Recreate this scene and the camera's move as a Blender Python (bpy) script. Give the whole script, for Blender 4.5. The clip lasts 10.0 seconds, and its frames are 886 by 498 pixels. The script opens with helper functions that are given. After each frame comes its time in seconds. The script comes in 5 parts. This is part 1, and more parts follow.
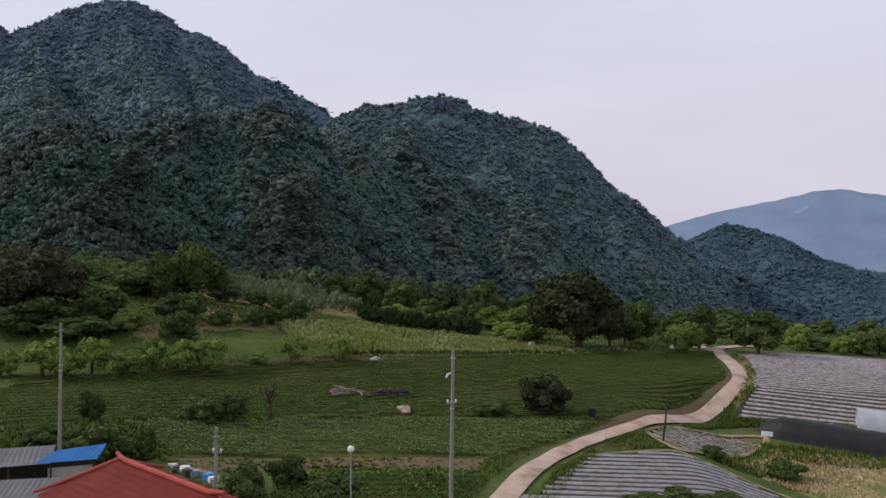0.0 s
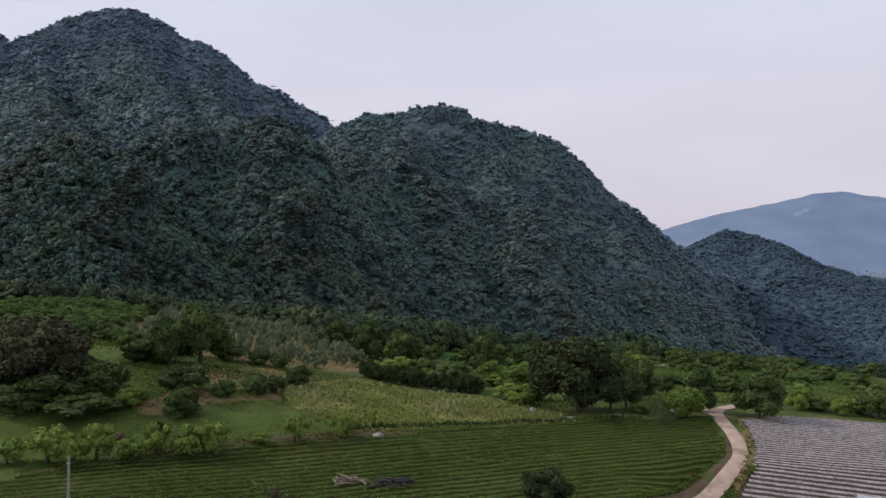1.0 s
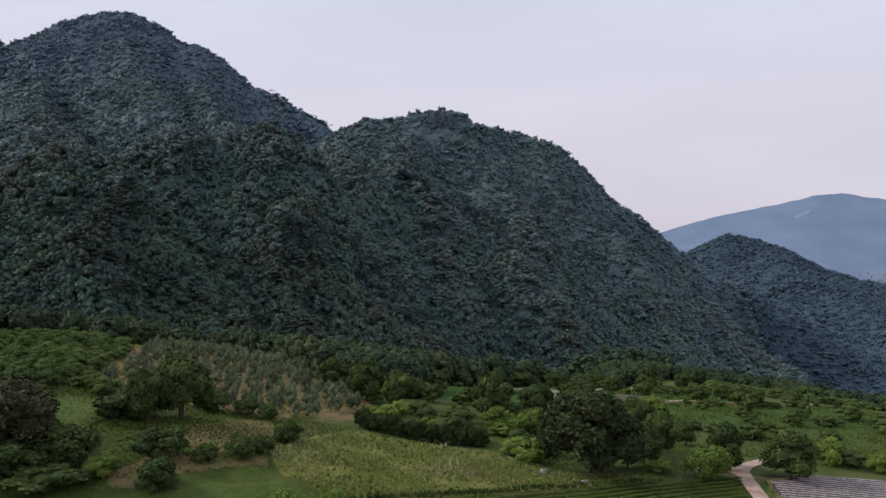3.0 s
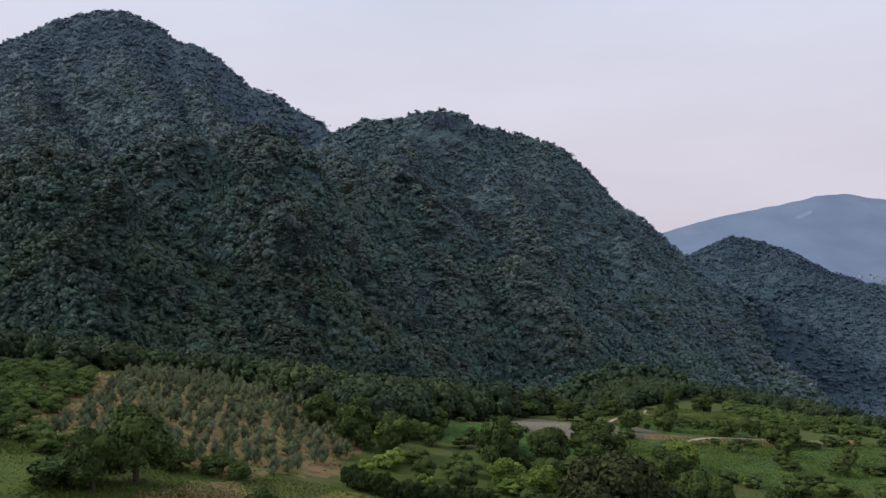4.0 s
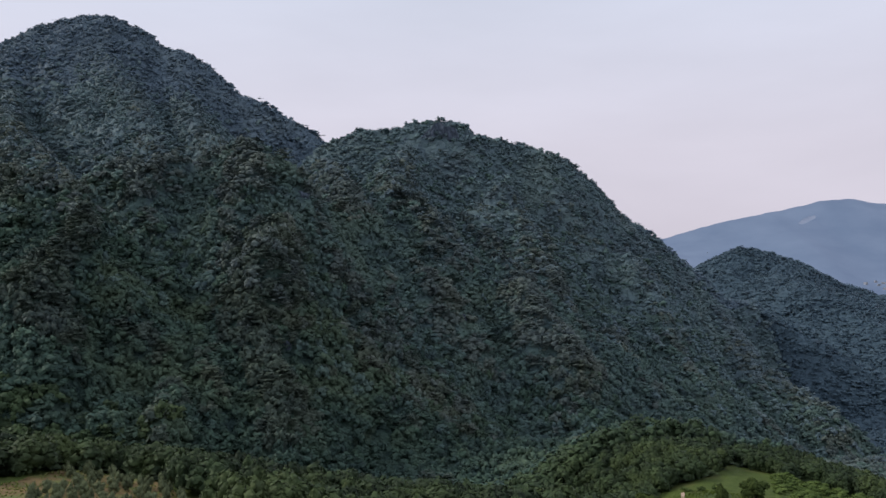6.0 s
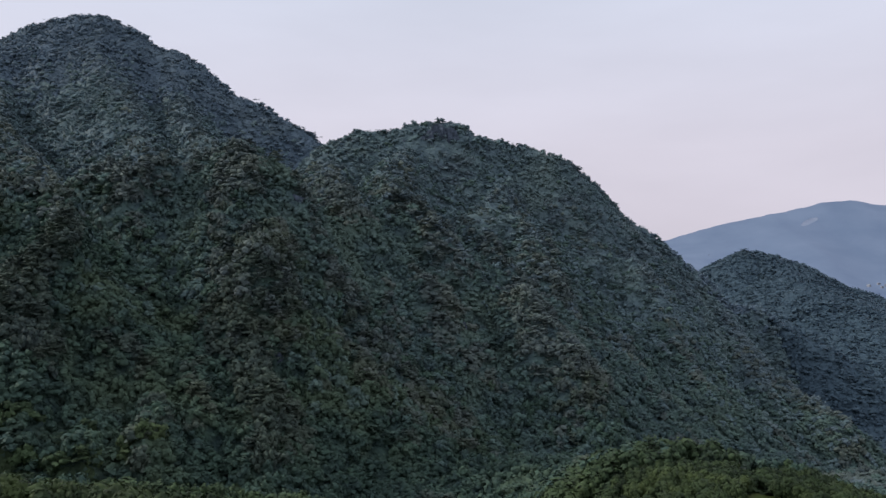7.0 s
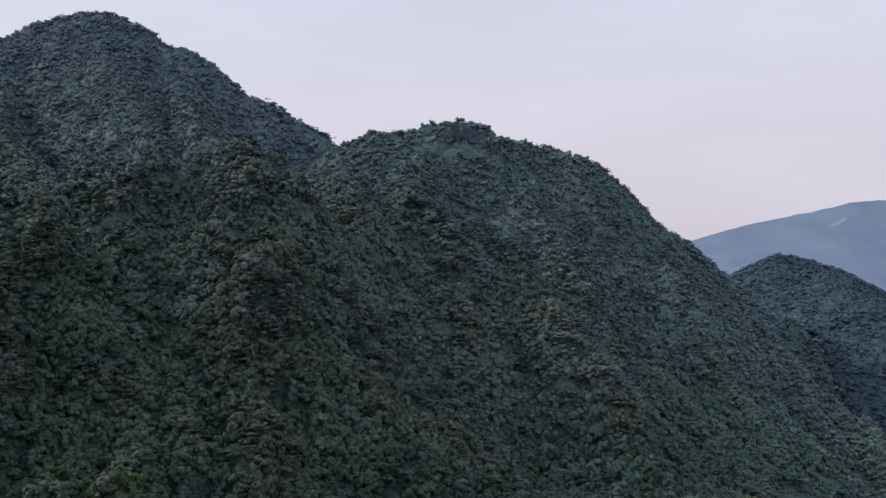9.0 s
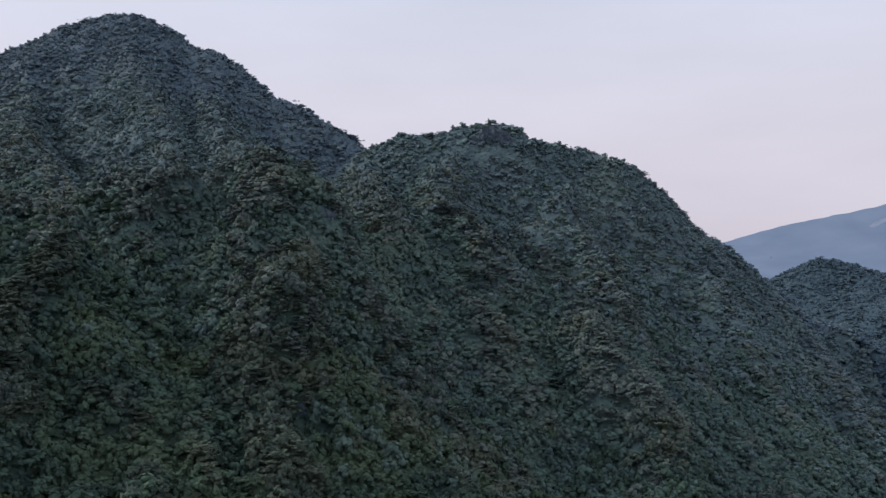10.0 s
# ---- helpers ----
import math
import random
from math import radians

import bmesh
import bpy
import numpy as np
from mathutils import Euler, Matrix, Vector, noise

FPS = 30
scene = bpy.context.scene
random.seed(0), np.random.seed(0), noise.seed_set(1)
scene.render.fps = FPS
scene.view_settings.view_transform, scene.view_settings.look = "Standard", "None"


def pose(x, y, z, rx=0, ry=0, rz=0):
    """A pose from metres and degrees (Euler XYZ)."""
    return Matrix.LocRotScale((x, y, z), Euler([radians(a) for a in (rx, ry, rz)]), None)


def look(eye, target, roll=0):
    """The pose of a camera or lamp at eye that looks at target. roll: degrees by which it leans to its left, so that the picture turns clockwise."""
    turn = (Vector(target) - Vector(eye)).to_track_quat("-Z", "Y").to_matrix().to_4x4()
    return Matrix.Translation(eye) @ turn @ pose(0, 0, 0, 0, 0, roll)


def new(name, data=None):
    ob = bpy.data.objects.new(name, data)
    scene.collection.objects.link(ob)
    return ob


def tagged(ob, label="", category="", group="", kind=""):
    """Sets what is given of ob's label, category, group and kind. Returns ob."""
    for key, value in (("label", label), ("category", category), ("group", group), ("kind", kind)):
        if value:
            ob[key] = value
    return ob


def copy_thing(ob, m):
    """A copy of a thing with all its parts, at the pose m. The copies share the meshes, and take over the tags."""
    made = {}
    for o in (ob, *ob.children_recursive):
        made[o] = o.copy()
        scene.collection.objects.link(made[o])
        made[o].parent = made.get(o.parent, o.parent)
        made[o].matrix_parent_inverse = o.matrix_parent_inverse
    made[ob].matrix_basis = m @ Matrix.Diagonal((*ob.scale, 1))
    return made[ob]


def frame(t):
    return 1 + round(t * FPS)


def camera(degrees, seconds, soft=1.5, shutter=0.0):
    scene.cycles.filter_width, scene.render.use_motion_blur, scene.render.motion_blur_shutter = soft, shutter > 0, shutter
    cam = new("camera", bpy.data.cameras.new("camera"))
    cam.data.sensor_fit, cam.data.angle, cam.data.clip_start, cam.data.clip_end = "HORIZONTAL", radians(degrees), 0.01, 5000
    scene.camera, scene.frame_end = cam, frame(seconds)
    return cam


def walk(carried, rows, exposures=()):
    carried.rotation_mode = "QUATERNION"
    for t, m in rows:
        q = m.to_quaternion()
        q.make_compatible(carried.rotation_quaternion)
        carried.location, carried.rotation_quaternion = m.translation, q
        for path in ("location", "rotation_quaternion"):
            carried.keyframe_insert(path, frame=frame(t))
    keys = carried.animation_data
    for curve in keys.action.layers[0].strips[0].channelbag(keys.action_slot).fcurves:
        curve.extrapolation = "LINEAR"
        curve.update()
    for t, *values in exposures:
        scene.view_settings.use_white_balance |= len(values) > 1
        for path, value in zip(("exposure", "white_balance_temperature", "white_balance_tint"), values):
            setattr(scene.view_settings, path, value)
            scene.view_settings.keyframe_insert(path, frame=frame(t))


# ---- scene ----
cam = camera(54.9, 10.0)
METRES, EYE, TILT, LEAN, TURN = 180.0, 15.0, 0.0, 0.0, 0.0
ROWS = [
    (0.0, 0.0, 0.0, 0.0, -0.0, 0.0, -0.0),
    (0.5, -0.0008, -0.0018, 0.0272, 0.0, 0.02, 0.01),
    (1.0, -0.0014, -0.0038, 0.0545, 0.01, 0.02, 0.03),
    (1.5, -0.0021, -0.0048, 0.0787, 0.01, 0.07, 0.04),
    (2.0, -0.0029, -0.0005, 0.0857, 0.0, 0.06, 0.06),
    (2.5, -0.0033, 0.0194, 0.0859, -0.01, 0.07, 0.06),
    (4.0, -0.0038, 0.1592, 0.1133, -0.01, 0.03, 0.01),
    (4.5, -0.0042, 0.2163, 0.1322, -0.01, 0.05, -0.0),
    (5.0, -0.0042, 0.2749, 0.1496, -0.03, 0.12, 0.02),
    (5.5, -0.0041, 0.3356, 0.1671, -0.05, 0.18, 0.06),
    (6.0, -0.004, 0.396, 0.187, -0.07, 0.24, 0.11),
    (7.5, -0.0024, 0.5741, 0.2049, -0.02, 0.38, 0.24),
    (8.0, -0.003, 0.6392, 0.2147, 0.36, 0.34, 0.23),
    (8.5, -0.0037, 0.7035, 0.2316, 0.79, 0.3, 0.2),
    (9.0, -0.0045, 0.764, 0.2451, 1.23, 0.3, 0.17),
    (9.5, -0.0073, 0.8262, 0.2602, 2.04, 0.28, 0.14),
    (10.0, -0.0093, 0.8874, 0.2788, 3.28, 0.26, 0.11),
]
walk(cam, [(t, pose(0, 0, EYE, TILT, LEAN, TURN) @ pose(METRES * x, METRES * y, METRES * z, 90 + pitch, roll, yaw)) for t, x, y, z, yaw, pitch, roll in ROWS])

# ---- world and light ----
world = bpy.data.worlds.new("world")
scene.world = world
world.use_nodes = True
wn, wl = world.node_tree.nodes, world.node_tree.links
wn.clear()
SUN_UP, SUN_TURN = radians(36), radians(-80)  # behind thin cloud, to the left and a little ahead


def wnode(kind, **values):
    n = wn.new(kind)
    for k, v in values.items():
        n.inputs[k].default_value = v
    return n


nishita = wn.new("ShaderNodeTexSky")
nishita.sky_type, nishita.sun_disc = "NISHITA", False
nishita.sun_elevation, nishita.sun_rotation = SUN_UP, SUN_TURN
nishita.air_density, nishita.dust_density = 1.0, 4.0
where = wn.new("ShaderNodeTexCoord")
split = wn.new("ShaderNodeSeparateXYZ")
wl.new(where.outputs["Generated"], split.inputs[0])
up = wn.new("ShaderNodeValToRGB")  # overcast veil: rosy at the rim, cool grey-blue above
wl.new(split.outputs["Z"], up.inputs[0])
up.color_ramp.elements[0].position, up.color_ramp.elements[0].color = 0.0, (0.585, 0.545, 0.625, 1)
up.color_ramp.elements[1].position, up.color_ramp.elements[1].color = 0.30, (0.60, 0.635, 0.76, 1)
e = up.color_ramp.elements.new(0.12)
e.color = (0.625, 0.60, 0.695, 1)
e = up.color_ramp.elements.new(1.0)
e.color = (0.66, 0.69, 0.79, 1)
stretch = wn.new("ShaderNodeMapping")
stretch.inputs["Scale"].default_value = (1.2, 1.2, 4.5)
wl.new(where.outputs["Generated"], stretch.inputs[0])
cloud = wnode("ShaderNodeTexNoise", Scale=2.2, Detail=5.0, Roughness=0.5)
wl.new(stretch.outputs[0], cloud.inputs["Vector"])
cover = wn.new("ShaderNodeMapRange")
for k, v in (("From Min", 0.3), ("From Max", 0.75), ("To Min", 0.95), ("To Max", 1.07)):
    cover.inputs[k].default_value = v
wl.new(cloud.outputs["Fac"], cover.inputs["Value"])
veil = wn.new("ShaderNodeVectorMath")
veil.operation = "SCALE"
wl.new(up.outputs[0], veil.inputs[0])
wl.new(cover.outputs[0], veil.inputs["Scale"])
thin = wnode("ShaderNodeBackground", Strength=0.05)
wl.new(nishita.outputs[0], thin.inputs[0])
thick = wnode("ShaderNodeBackground", Strength=1.13)
wl.new(veil.outputs[0], thick.inputs[0])
both = wn.new("ShaderNodeMixShader")
both.inputs[0].default_value = 0.97
wl.new(thin.outputs[0], both.inputs[1])
wl.new(thick.outputs[0], both.inputs[2])
wl.new(both.outputs[0], wn.new("ShaderNodeOutputWorld").inputs[0])

sun = new("sun", bpy.data.lights.new("sun", "SUN"))
sun.data.energy, sun.data.angle, sun.data.color = 2.3, radians(11), (1.0, 0.95, 0.86)
sun.matrix_world = look((-math.cos(SUN_UP) * 0.985 * 900, math.cos(SUN_UP) * 0.174 * 900, math.sin(SUN_UP) * 900), (0, 0, 0))

# ---- lie of the land ----
def smooth(v, a, b):
    u = np.clip((v - a) / (b - a), 0, 1)
    return u * u * (3 - 2 * u)


def lattice(ix, iy, seed):
    h = np.sin(ix * 127.1 + iy * 311.7 + seed * 74.7) * 43758.5453
    return h - np.floor(h)


def value_noise(x, y, size, seed):
    """Smooth noise in -1..1 with features of that size."""
    u, v = x / size, y / size
    i, j = np.floor(u), np.floor(v)
    f, g = u - i, v - j
    f, g = f * f * (3 - 2 * f), g * g * (3 - 2 * g)
    a = lattice(i, j, seed) * (1 - f) + lattice(i + 1, j, seed) * f
    b = lattice(i, j + 1, seed) * (1 - f) + lattice(i + 1, j + 1, seed) * f
    return (a * (1 - g) + b * g) * 2 - 1


def lowland(x, y):
    """Cultivated terraces that tilt to the right and fall away behind into the valley."""
    c = np.interp(y, [-400, 20, 60, 87, 110, 130, 167, 200, 257, 323, 385, 430, 480, 540, 700, 1500, 5000],
                  [-5, -5, -3.6, -1.8, 0.1, 1.3, 1.2, 0.4, -6.5, -13.0, -18.5, -32, -50, -62, -78, -92, -110])
    left = np.interp(y, [0, 98, 112, 125, 160, 230, 300, 430, 520], [0, 0.0, 0.08, 0.13, 0.105, 0.1, 0.1, 0.07, 0.0])
    soft = 6 * np.log1p(np.exp(np.clip(-(x + 8) / 6, -40, 40)))
    soft = 90 * np.tanh(soft / 90)
    tilt = np.interp(y, [60, 87, 300, 430, 600], [0.05, 0.045, 0.06, 0.05, 0.02])
    right = 160 * np.tanh(x / 160)
    z = c + left * soft - tilt * right - 2.3 * smooth(x, 20, 31) * (1 - smooth(y, 94, 106))
    rim = smooth(y, 150, 230)  # the plateau's right-hand rim
    z = z - rim * (0.1 * np.maximum(x - 85, 0) * (x < 300) + 0.1 * 215 * (x >= 300)) - rim * 14 * smooth(x, 122, 185)
    z = z - 28 * smooth(y, 240, 330) * (1 - smooth(x, 10, 75)) * (1 - smooth(y, 430, 520))  # a hidden valley behind the brow
    return z + 0.25 * value_noise(x, y, 17, 3) + 0.5 * value_noise(x, y, 60, 4) * smooth(y, 120, 200)


RIDGES = []


def ridge(slope, steeper, rounding, *nodes):
    """A crest through the nodes, falling away at that slope on both sides, more steeply on one."""
    RIDGES.append((slope, steeper, rounding, nodes))


ridge(1.05, 0.00, 10, (-595, 1070, 302), (-568, 1079, 291), (-549, 1085, 278), (-535, 1090, 289), (-482, 1104, 319), (-432, 1110, 332), (-404, 1105, 329), (-369, 1100, 314), (-337, 1094, 287), (-313, 1090, 285), (-289, 1086, 269), (-252, 1080, 232), (-211, 1070, 219), (-165, 1058, 190), (-152, 1055, 172), (-134, 1050, 165), (-95, 1050, 126))  # summit
ridge(1.20, 0.00, 8, (-119, 945, 152), (-106, 941, 157), (-84, 935, 166), (-51, 934, 167), (-29, 933, 173), (-2, 933, 177), (17, 932, 173), (25, 933, 163), (58, 939, 157), (91, 945, 150), (120, 953, 142), (137, 958, 127))  # crag
ridge(1.30, 0.00, 5, (137, 958, 128), (149, 961, 113), (167, 966, 97), (190, 972, 81), (212, 980, 70), (228, 985, 56), (256, 1004, 36), (280, 1020, 22), (320, 1100, -20), (380, 1330, -40))  # east shoulder
ridge(1.02, 0.00, 8, (-430, 1130, 328), (-360, 1000, 245), (-290, 900, 180), (-262, 850, 152))  # back spur
ridge(1.02, 0.00, 8, (-312, 1075, 255), (-268, 975, 203), (-246, 915, 182), (-215, 860, 150), (-180, 800, 115))  # back ridge
ridge(1.02, 0.00, 8, (-500, 1090, 285), (-465, 980, 222), (-420, 880, 175), (-360, 800, 140), (-300, 730, 105))  # back left
ridge(1.06, 0.16, 6, (-252, 560, 91), (-221, 539, 85), (-208, 546, 73), (-194, 547, 62), (-181, 539, 51), (-166, 528, 39), (-151, 520, 20), (-136, 506, 9), (-117, 488, 0), (-103, 460, -15))  # west spur
ridge(1.18, 0.30, 6, (-208, 543, 78), (-186, 497, 56), (-171, 474, 19), (-158, 456, -3), (-145, 443, -19), (-135, 410, -24), (-128, 388, -48))  # west front
ridge(1.42, -0.07, 6, (-185, 534, 46), (-153, 482, 30), (-141, 471, 4), (-124, 454, -16), (-112, 418, -21), (-104, 398, -46))  # west foot
ridge(1.09, 0.10, 8, (-289, 640, 72), (-226, 600, 85), (-199, 619, 102), (-171, 629, 97), (-155, 670, 118), (-134, 663, 115))  # dome arm
ridge(1.63, 0.20, 8, (-132, 662, 124), (-118, 611, 98), (-101, 588, 62), (-97, 540, 49), (-89, 531, 17), (-79, 516, 4), (-63, 510, -12), (-56, 485, -31), (-40, 471, -54))  # dome front
ridge(1.05, 0.07, 7, (-166, 615, 111), (-153, 607, 65), (-122, 562, 44), (-110, 524, 22), (-100, 500, 2), (-84, 478, -10), (-82, 452, -28), (-74, 424, -41))  # dome left
ridge(1.01, 0.17, 6, (-106, 581, 63), (-91, 585, 30), (-68, 573, 18), (-49, 583, 5), (-34, 579, -10), (-25, 568, -17))  # dome right
ridge(1.40, 0.24, 6, (-131, 665, 120), (-114, 651, 109), (-100, 641, 94), (-90, 632, 72))  # cliff spur
ridge(1.34, 0.19, 7, (-100, 928, 134), (-96, 788, 117), (-74, 701, 92), (-45, 706, 63), (-15, 668, 33), (-8, 639, 27), (11, 629, -3), (19, 622, -10))  # saddle spur
ridge(1.01, 0.25, 6, (-38, 630, 31), (-36, 591, 5), (-23, 570, -20), (-6, 563, -34), (11, 554, -47), (27, 554, -62))  # middle toe
ridge(1.13, 0.24, 7, (-30, 935, 158), (-42, 761, 100), (-11, 741, 74), (11, 729, 42), (45, 725, 41), (61, 677, 12), (70, 640, -5), (82, 608, -16), (95, 605, -42), (96, 557, -55))  # crag spur
ridge(1.18, 0.07, 6, (57, 669, 23), (56, 627, -6), (60, 599, -40), (64, 577, -58))  # crag toe
ridge(0.99, 0.27, 7, (60, 950, 143), (54, 852, 103), (74, 806, 64), (108, 808, 22), (129, 788, 0), (134, 719, -27), (150, 698, -48), (169, 686, -70), (189, 692, -94))  # shoulder spur
ridge(1.06, 0.16, 7, (118, 980, 118), (141, 907, 69), (172, 862, 34), (182, 830, 10), (186, 774, -27), (188, 721, -56), (207, 712, -80))  # east spur
ridge(1.05, 0.25, 7, (204, 1070, 45), (277, 960, -8), (272, 850, -47), (271, 795, -70), (280, 765, -88))  # rim spur
ridge(1.08, 0.00, 7, (270, 1140, 10), (275, 960, -30), (295, 846, -66), (310, 760, -85))  # valley rib
ridge(0.90, 0.00, 8, (312, 1180, -15), (330, 1000, -14), (382, 930, -50), (440, 880, -88), (480, 830, -110))  # valley foot
ridge(0.55, 0.00, 6, (400, 1400, 0), (385, 1420, 6), (410, 1420, 17), (436, 1420, 30), (471, 1420, 47), (492, 1420, 50), (514, 1420, 47), (548, 1420, 31), (591, 1420, 7), (666, 1420, -15), (700, 1400, -26), (900, 1350, -66))  # far hill
ridge(0.45, 0.00, 14, (485, 1424, 30), (500, 1250, 0), (560, 1050, -70))  # far hill spur


def mountain(x, y):
    crest = np.full(np.shape(x), 1e3)
    for slope, steeper, rounding, nodes in RIDGES[:3]:
        for (ax, ay, az), (bx, by, bz) in zip(nodes, nodes[1:]):
            dx, dy = bx - ax, by - ay
            u = np.clip(((x - ax) * dx + (y - ay) * dy) / (dx * dx + dy * dy), 0, 1)
            crest = np.minimum(crest, np.hypot(x - ax - u * dx, y - ay - u * dy))
    free = smooth(crest, 4, 70)  # the crest line itself stays as it is
    wx = x + free * (5 * value_noise(x, y, 48, 11) + 2.5 * value_noise(x, y, 22, 12))
    wy = y + free * (5 * value_noise(x, y, 52, 13) + 2.5 * value_noise(x, y, 24, 14))
    top = np.full(np.shape(x), -400.0)
    for slope, steeper, rounding, nodes in RIDGES:
        for (ax, ay, az), (bx, by, bz) in zip(nodes, nodes[1:]):
            dx, dy = bx - ax, by - ay
            u = np.clip(((wx - ax) * dx + (wy - ay) * dy) / (dx * dx + dy * dy), 0, 1)
            d = np.hypot(wx - ax - u * dx, wy - ay - u * dy)
            side = 1 + steeper * np.tanh((dx * (wy - ay) - dy * (wx - ax)) / math.hypot(dx, dy) / 8)
            z = az + u * (bz - az) - slope * side * (np.sqrt(d * d + rounding * rounding) - rounding)
            blend = np.clip(0.5 + 0.5 * (z - top) / 3, 0, 1)
            top = top * (1 - blend) + z * blend + 3 * blend * (1 - blend)
    across, down = 0.9 * x + 0.44 * y, 0.9 * y - 0.44 * x  # minor spurs and gullies run down to the right
    spurs = 1 - 2 * np.abs(value_noise(across + 8 * value_noise(x, y, 60, 21), down * 0.22, 40, 17))
    return top - 1.0 + free * smooth(top, -75, -30) * (4 * (spurs - 0.2) + 1.5 * value_noise(x, y, 19, 15)) + 1.0 * value_noise(x, y, 14, 16)


def height(x, y):
    x, y = np.asarray(x, float), np.asarray(y, float)
    low = lowland(x, y)
    return np.where(y > 400, np.maximum(low, mountain(x, y)), low)


def ground(x, y):
    return float(height(x, y))

# ---- materials ----
def surface(name, low, high, size=1.0, fine=0.15, rough=0.85, bump=0.3, island=0.0, third=None, broad=None, metal=0.0, per_object=0.0, spec=0.08, tone=0.0):
    """A dull natural surface: two scales of noise between two colours, a broad tint, relief and per-piece variation."""
    m = bpy.data.materials.new(name)
    m.use_nodes = True
    n, l = m.node_tree.nodes, m.node_tree.links
    bsdf = n["Principled BSDF"]
    bsdf.inputs["Roughness"].default_value, bsdf.inputs["Metallic"].default_value = rough, metal
    bsdf.inputs["Specular IOR Level"].default_value = spec
    at = n.new("ShaderNodeTexCoord").outputs["Object"]

    def tex(scale, detail):
        t = n.new("ShaderNodeTexNoise")
        t.inputs["Scale"].default_value, t.inputs["Detail"].default_value, t.inputs["Roughness"].default_value = scale, detail, 0.6
        l.new(at, t.inputs["Vector"])
        return t.outputs["Fac"]

    coarse, grain = tex(1 / size, 3.0), tex(1 / fine, 2.0)
    add = n.new("ShaderNodeMath")
    add.operation = "MULTIPLY_ADD"
    l.new(grain, add.inputs[0])
    add.inputs[1].default_value = 0.5
    half = n.new("ShaderNodeMath")
    half.operation = "MULTIPLY_ADD"
    l.new(coarse, half.inputs[0])
    half.inputs[1].default_value, half.inputs[2].default_value = 0.9, -0.2
    l.new(half.outputs[0], add.inputs[2])
    value = add.outputs[0]
    for amount, node, socket in ((island, "ShaderNodeNewGeometry", "Random Per Island"), (per_object, "ShaderNodeObjectInfo", "Random")):
        if amount:
            more = n.new("ShaderNodeMath")
            more.operation = "MULTIPLY_ADD"
            l.new(n.new(node).outputs[socket], more.inputs[0])
            more.inputs[1].default_value = amount
            shift = n.new("ShaderNodeMath")
            shift.operation = "ADD"
            l.new(value, shift.inputs[0])
            shift.inputs[1].default_value = -amount / 2
            l.new(shift.outputs[0], more.inputs[2])
            value = more.outputs[0]
    if tone:
        read = n.new("ShaderNodeAttribute")
        read.attribute_name = "tone"
        more, shift = n.new("ShaderNodeMath"), n.new("ShaderNodeMath")
        more.operation, shift.operation = "MULTIPLY_ADD", "ADD"
        l.new(read.outputs["Fac"], more.inputs[0])
        more.inputs[1].default_value = tone
        l.new(value, shift.inputs[0])
        shift.inputs[1].default_value = -tone / 2
        l.new(shift.outputs[0], more.inputs[2])
        value = more.outputs[0]
    ramp = n.new("ShaderNodeValToRGB")
    ramp.color_ramp.elements[0].position, ramp.color_ramp.elements[0].color = 0.22, (*low, 1)
    ramp.color_ramp.elements[1].position, ramp.color_ramp.elements[1].color = 0.78, (*high, 1)
    l.new(value, ramp.inputs[0])
    colour = ramp.outputs[0]
    if third:
        pick = n.new("ShaderNodeMapRange")
        pick.inputs["From Min"].default_value, pick.inputs["From Max"].default_value = 0.5, 0.66
        l.new(tex(1 / (broad or size * 8), 3.0), pick.inputs["Value"])
        mix = n.new("ShaderNodeMix")
        mix.data_type = "RGBA"
        l.new(pick.outputs[0], mix.inputs["Factor"])
        l.new(colour, mix.inputs["A"])
        mix.inputs["B"].default_value = (*third, 1)
        colour = mix.outputs["Result"]
    l.new(colour, bsdf.inputs["Base Color"])
    if bump:
        b = n.new("ShaderNodeBump")
        b.inputs["Strength"].default_value, b.inputs["Distance"].default_value = bump, fine
        l.new(grain, b.inputs["Height"])
        l.new(b.outputs[0], bsdf.inputs["Normal"])
    return m


GRASS = surface("rough_grass", (0.040, 0.064, 0.015), (0.091, 0.122, 0.032), 2.5, 0.25, bump=0.8, third=(0.096, 0.099, 0.038), broad=14)
LAWN = surface("short_grass", (0.045, 0.074, 0.016), (0.103, 0.138, 0.034), 1.6, 0.2, bump=0.8, third=(0.071, 0.096, 0.028), broad=4)
MEADOW = surface("dry_meadow", (0.100, 0.120, 0.024), (0.240, 0.230, 0.060), 1.6, 0.22, bump=0.9, third=(0.105, 0.125, 0.030), broad=5)
WOOD_FLOOR = surface("woodland_floor", (0.03, 0.044, 0.036), (0.065, 0.09, 0.065), 5, 0.7, bump=0.8)
SOIL = surface("brown_soil", (0.09, 0.058, 0.035), (0.19, 0.125, 0.08), 1.2, 0.12, bump=0.7, third=(0.09, 0.09, 0.035), broad=5)
CROP_SOIL = surface("crop_soil", (0.039, 0.050, 0.012), (0.083, 0.085, 0.022), 1.5, 0.15, bump=0.7)
PALE_SOIL = surface("pale_ochre_soil", (0.12, 0.085, 0.04), (0.23, 0.165, 0.085), 1.4, 0.12, bump=0.6, third=(0.12, 0.15, 0.05), broad=5)
CONCRETE = surface("farm_track_concrete", (0.31, 0.215, 0.17), (0.48, 0.36, 0.30), 1.6, 0.1, bump=0.25, third=(0.26, 0.185, 0.14), broad=3)
FILM = surface("silvery_mulch_film", (0.12, 0.095, 0.10), (0.50, 0.44, 0.44), 0.45, 0.14, rough=0.42, bump=0.6, spec=0.4)
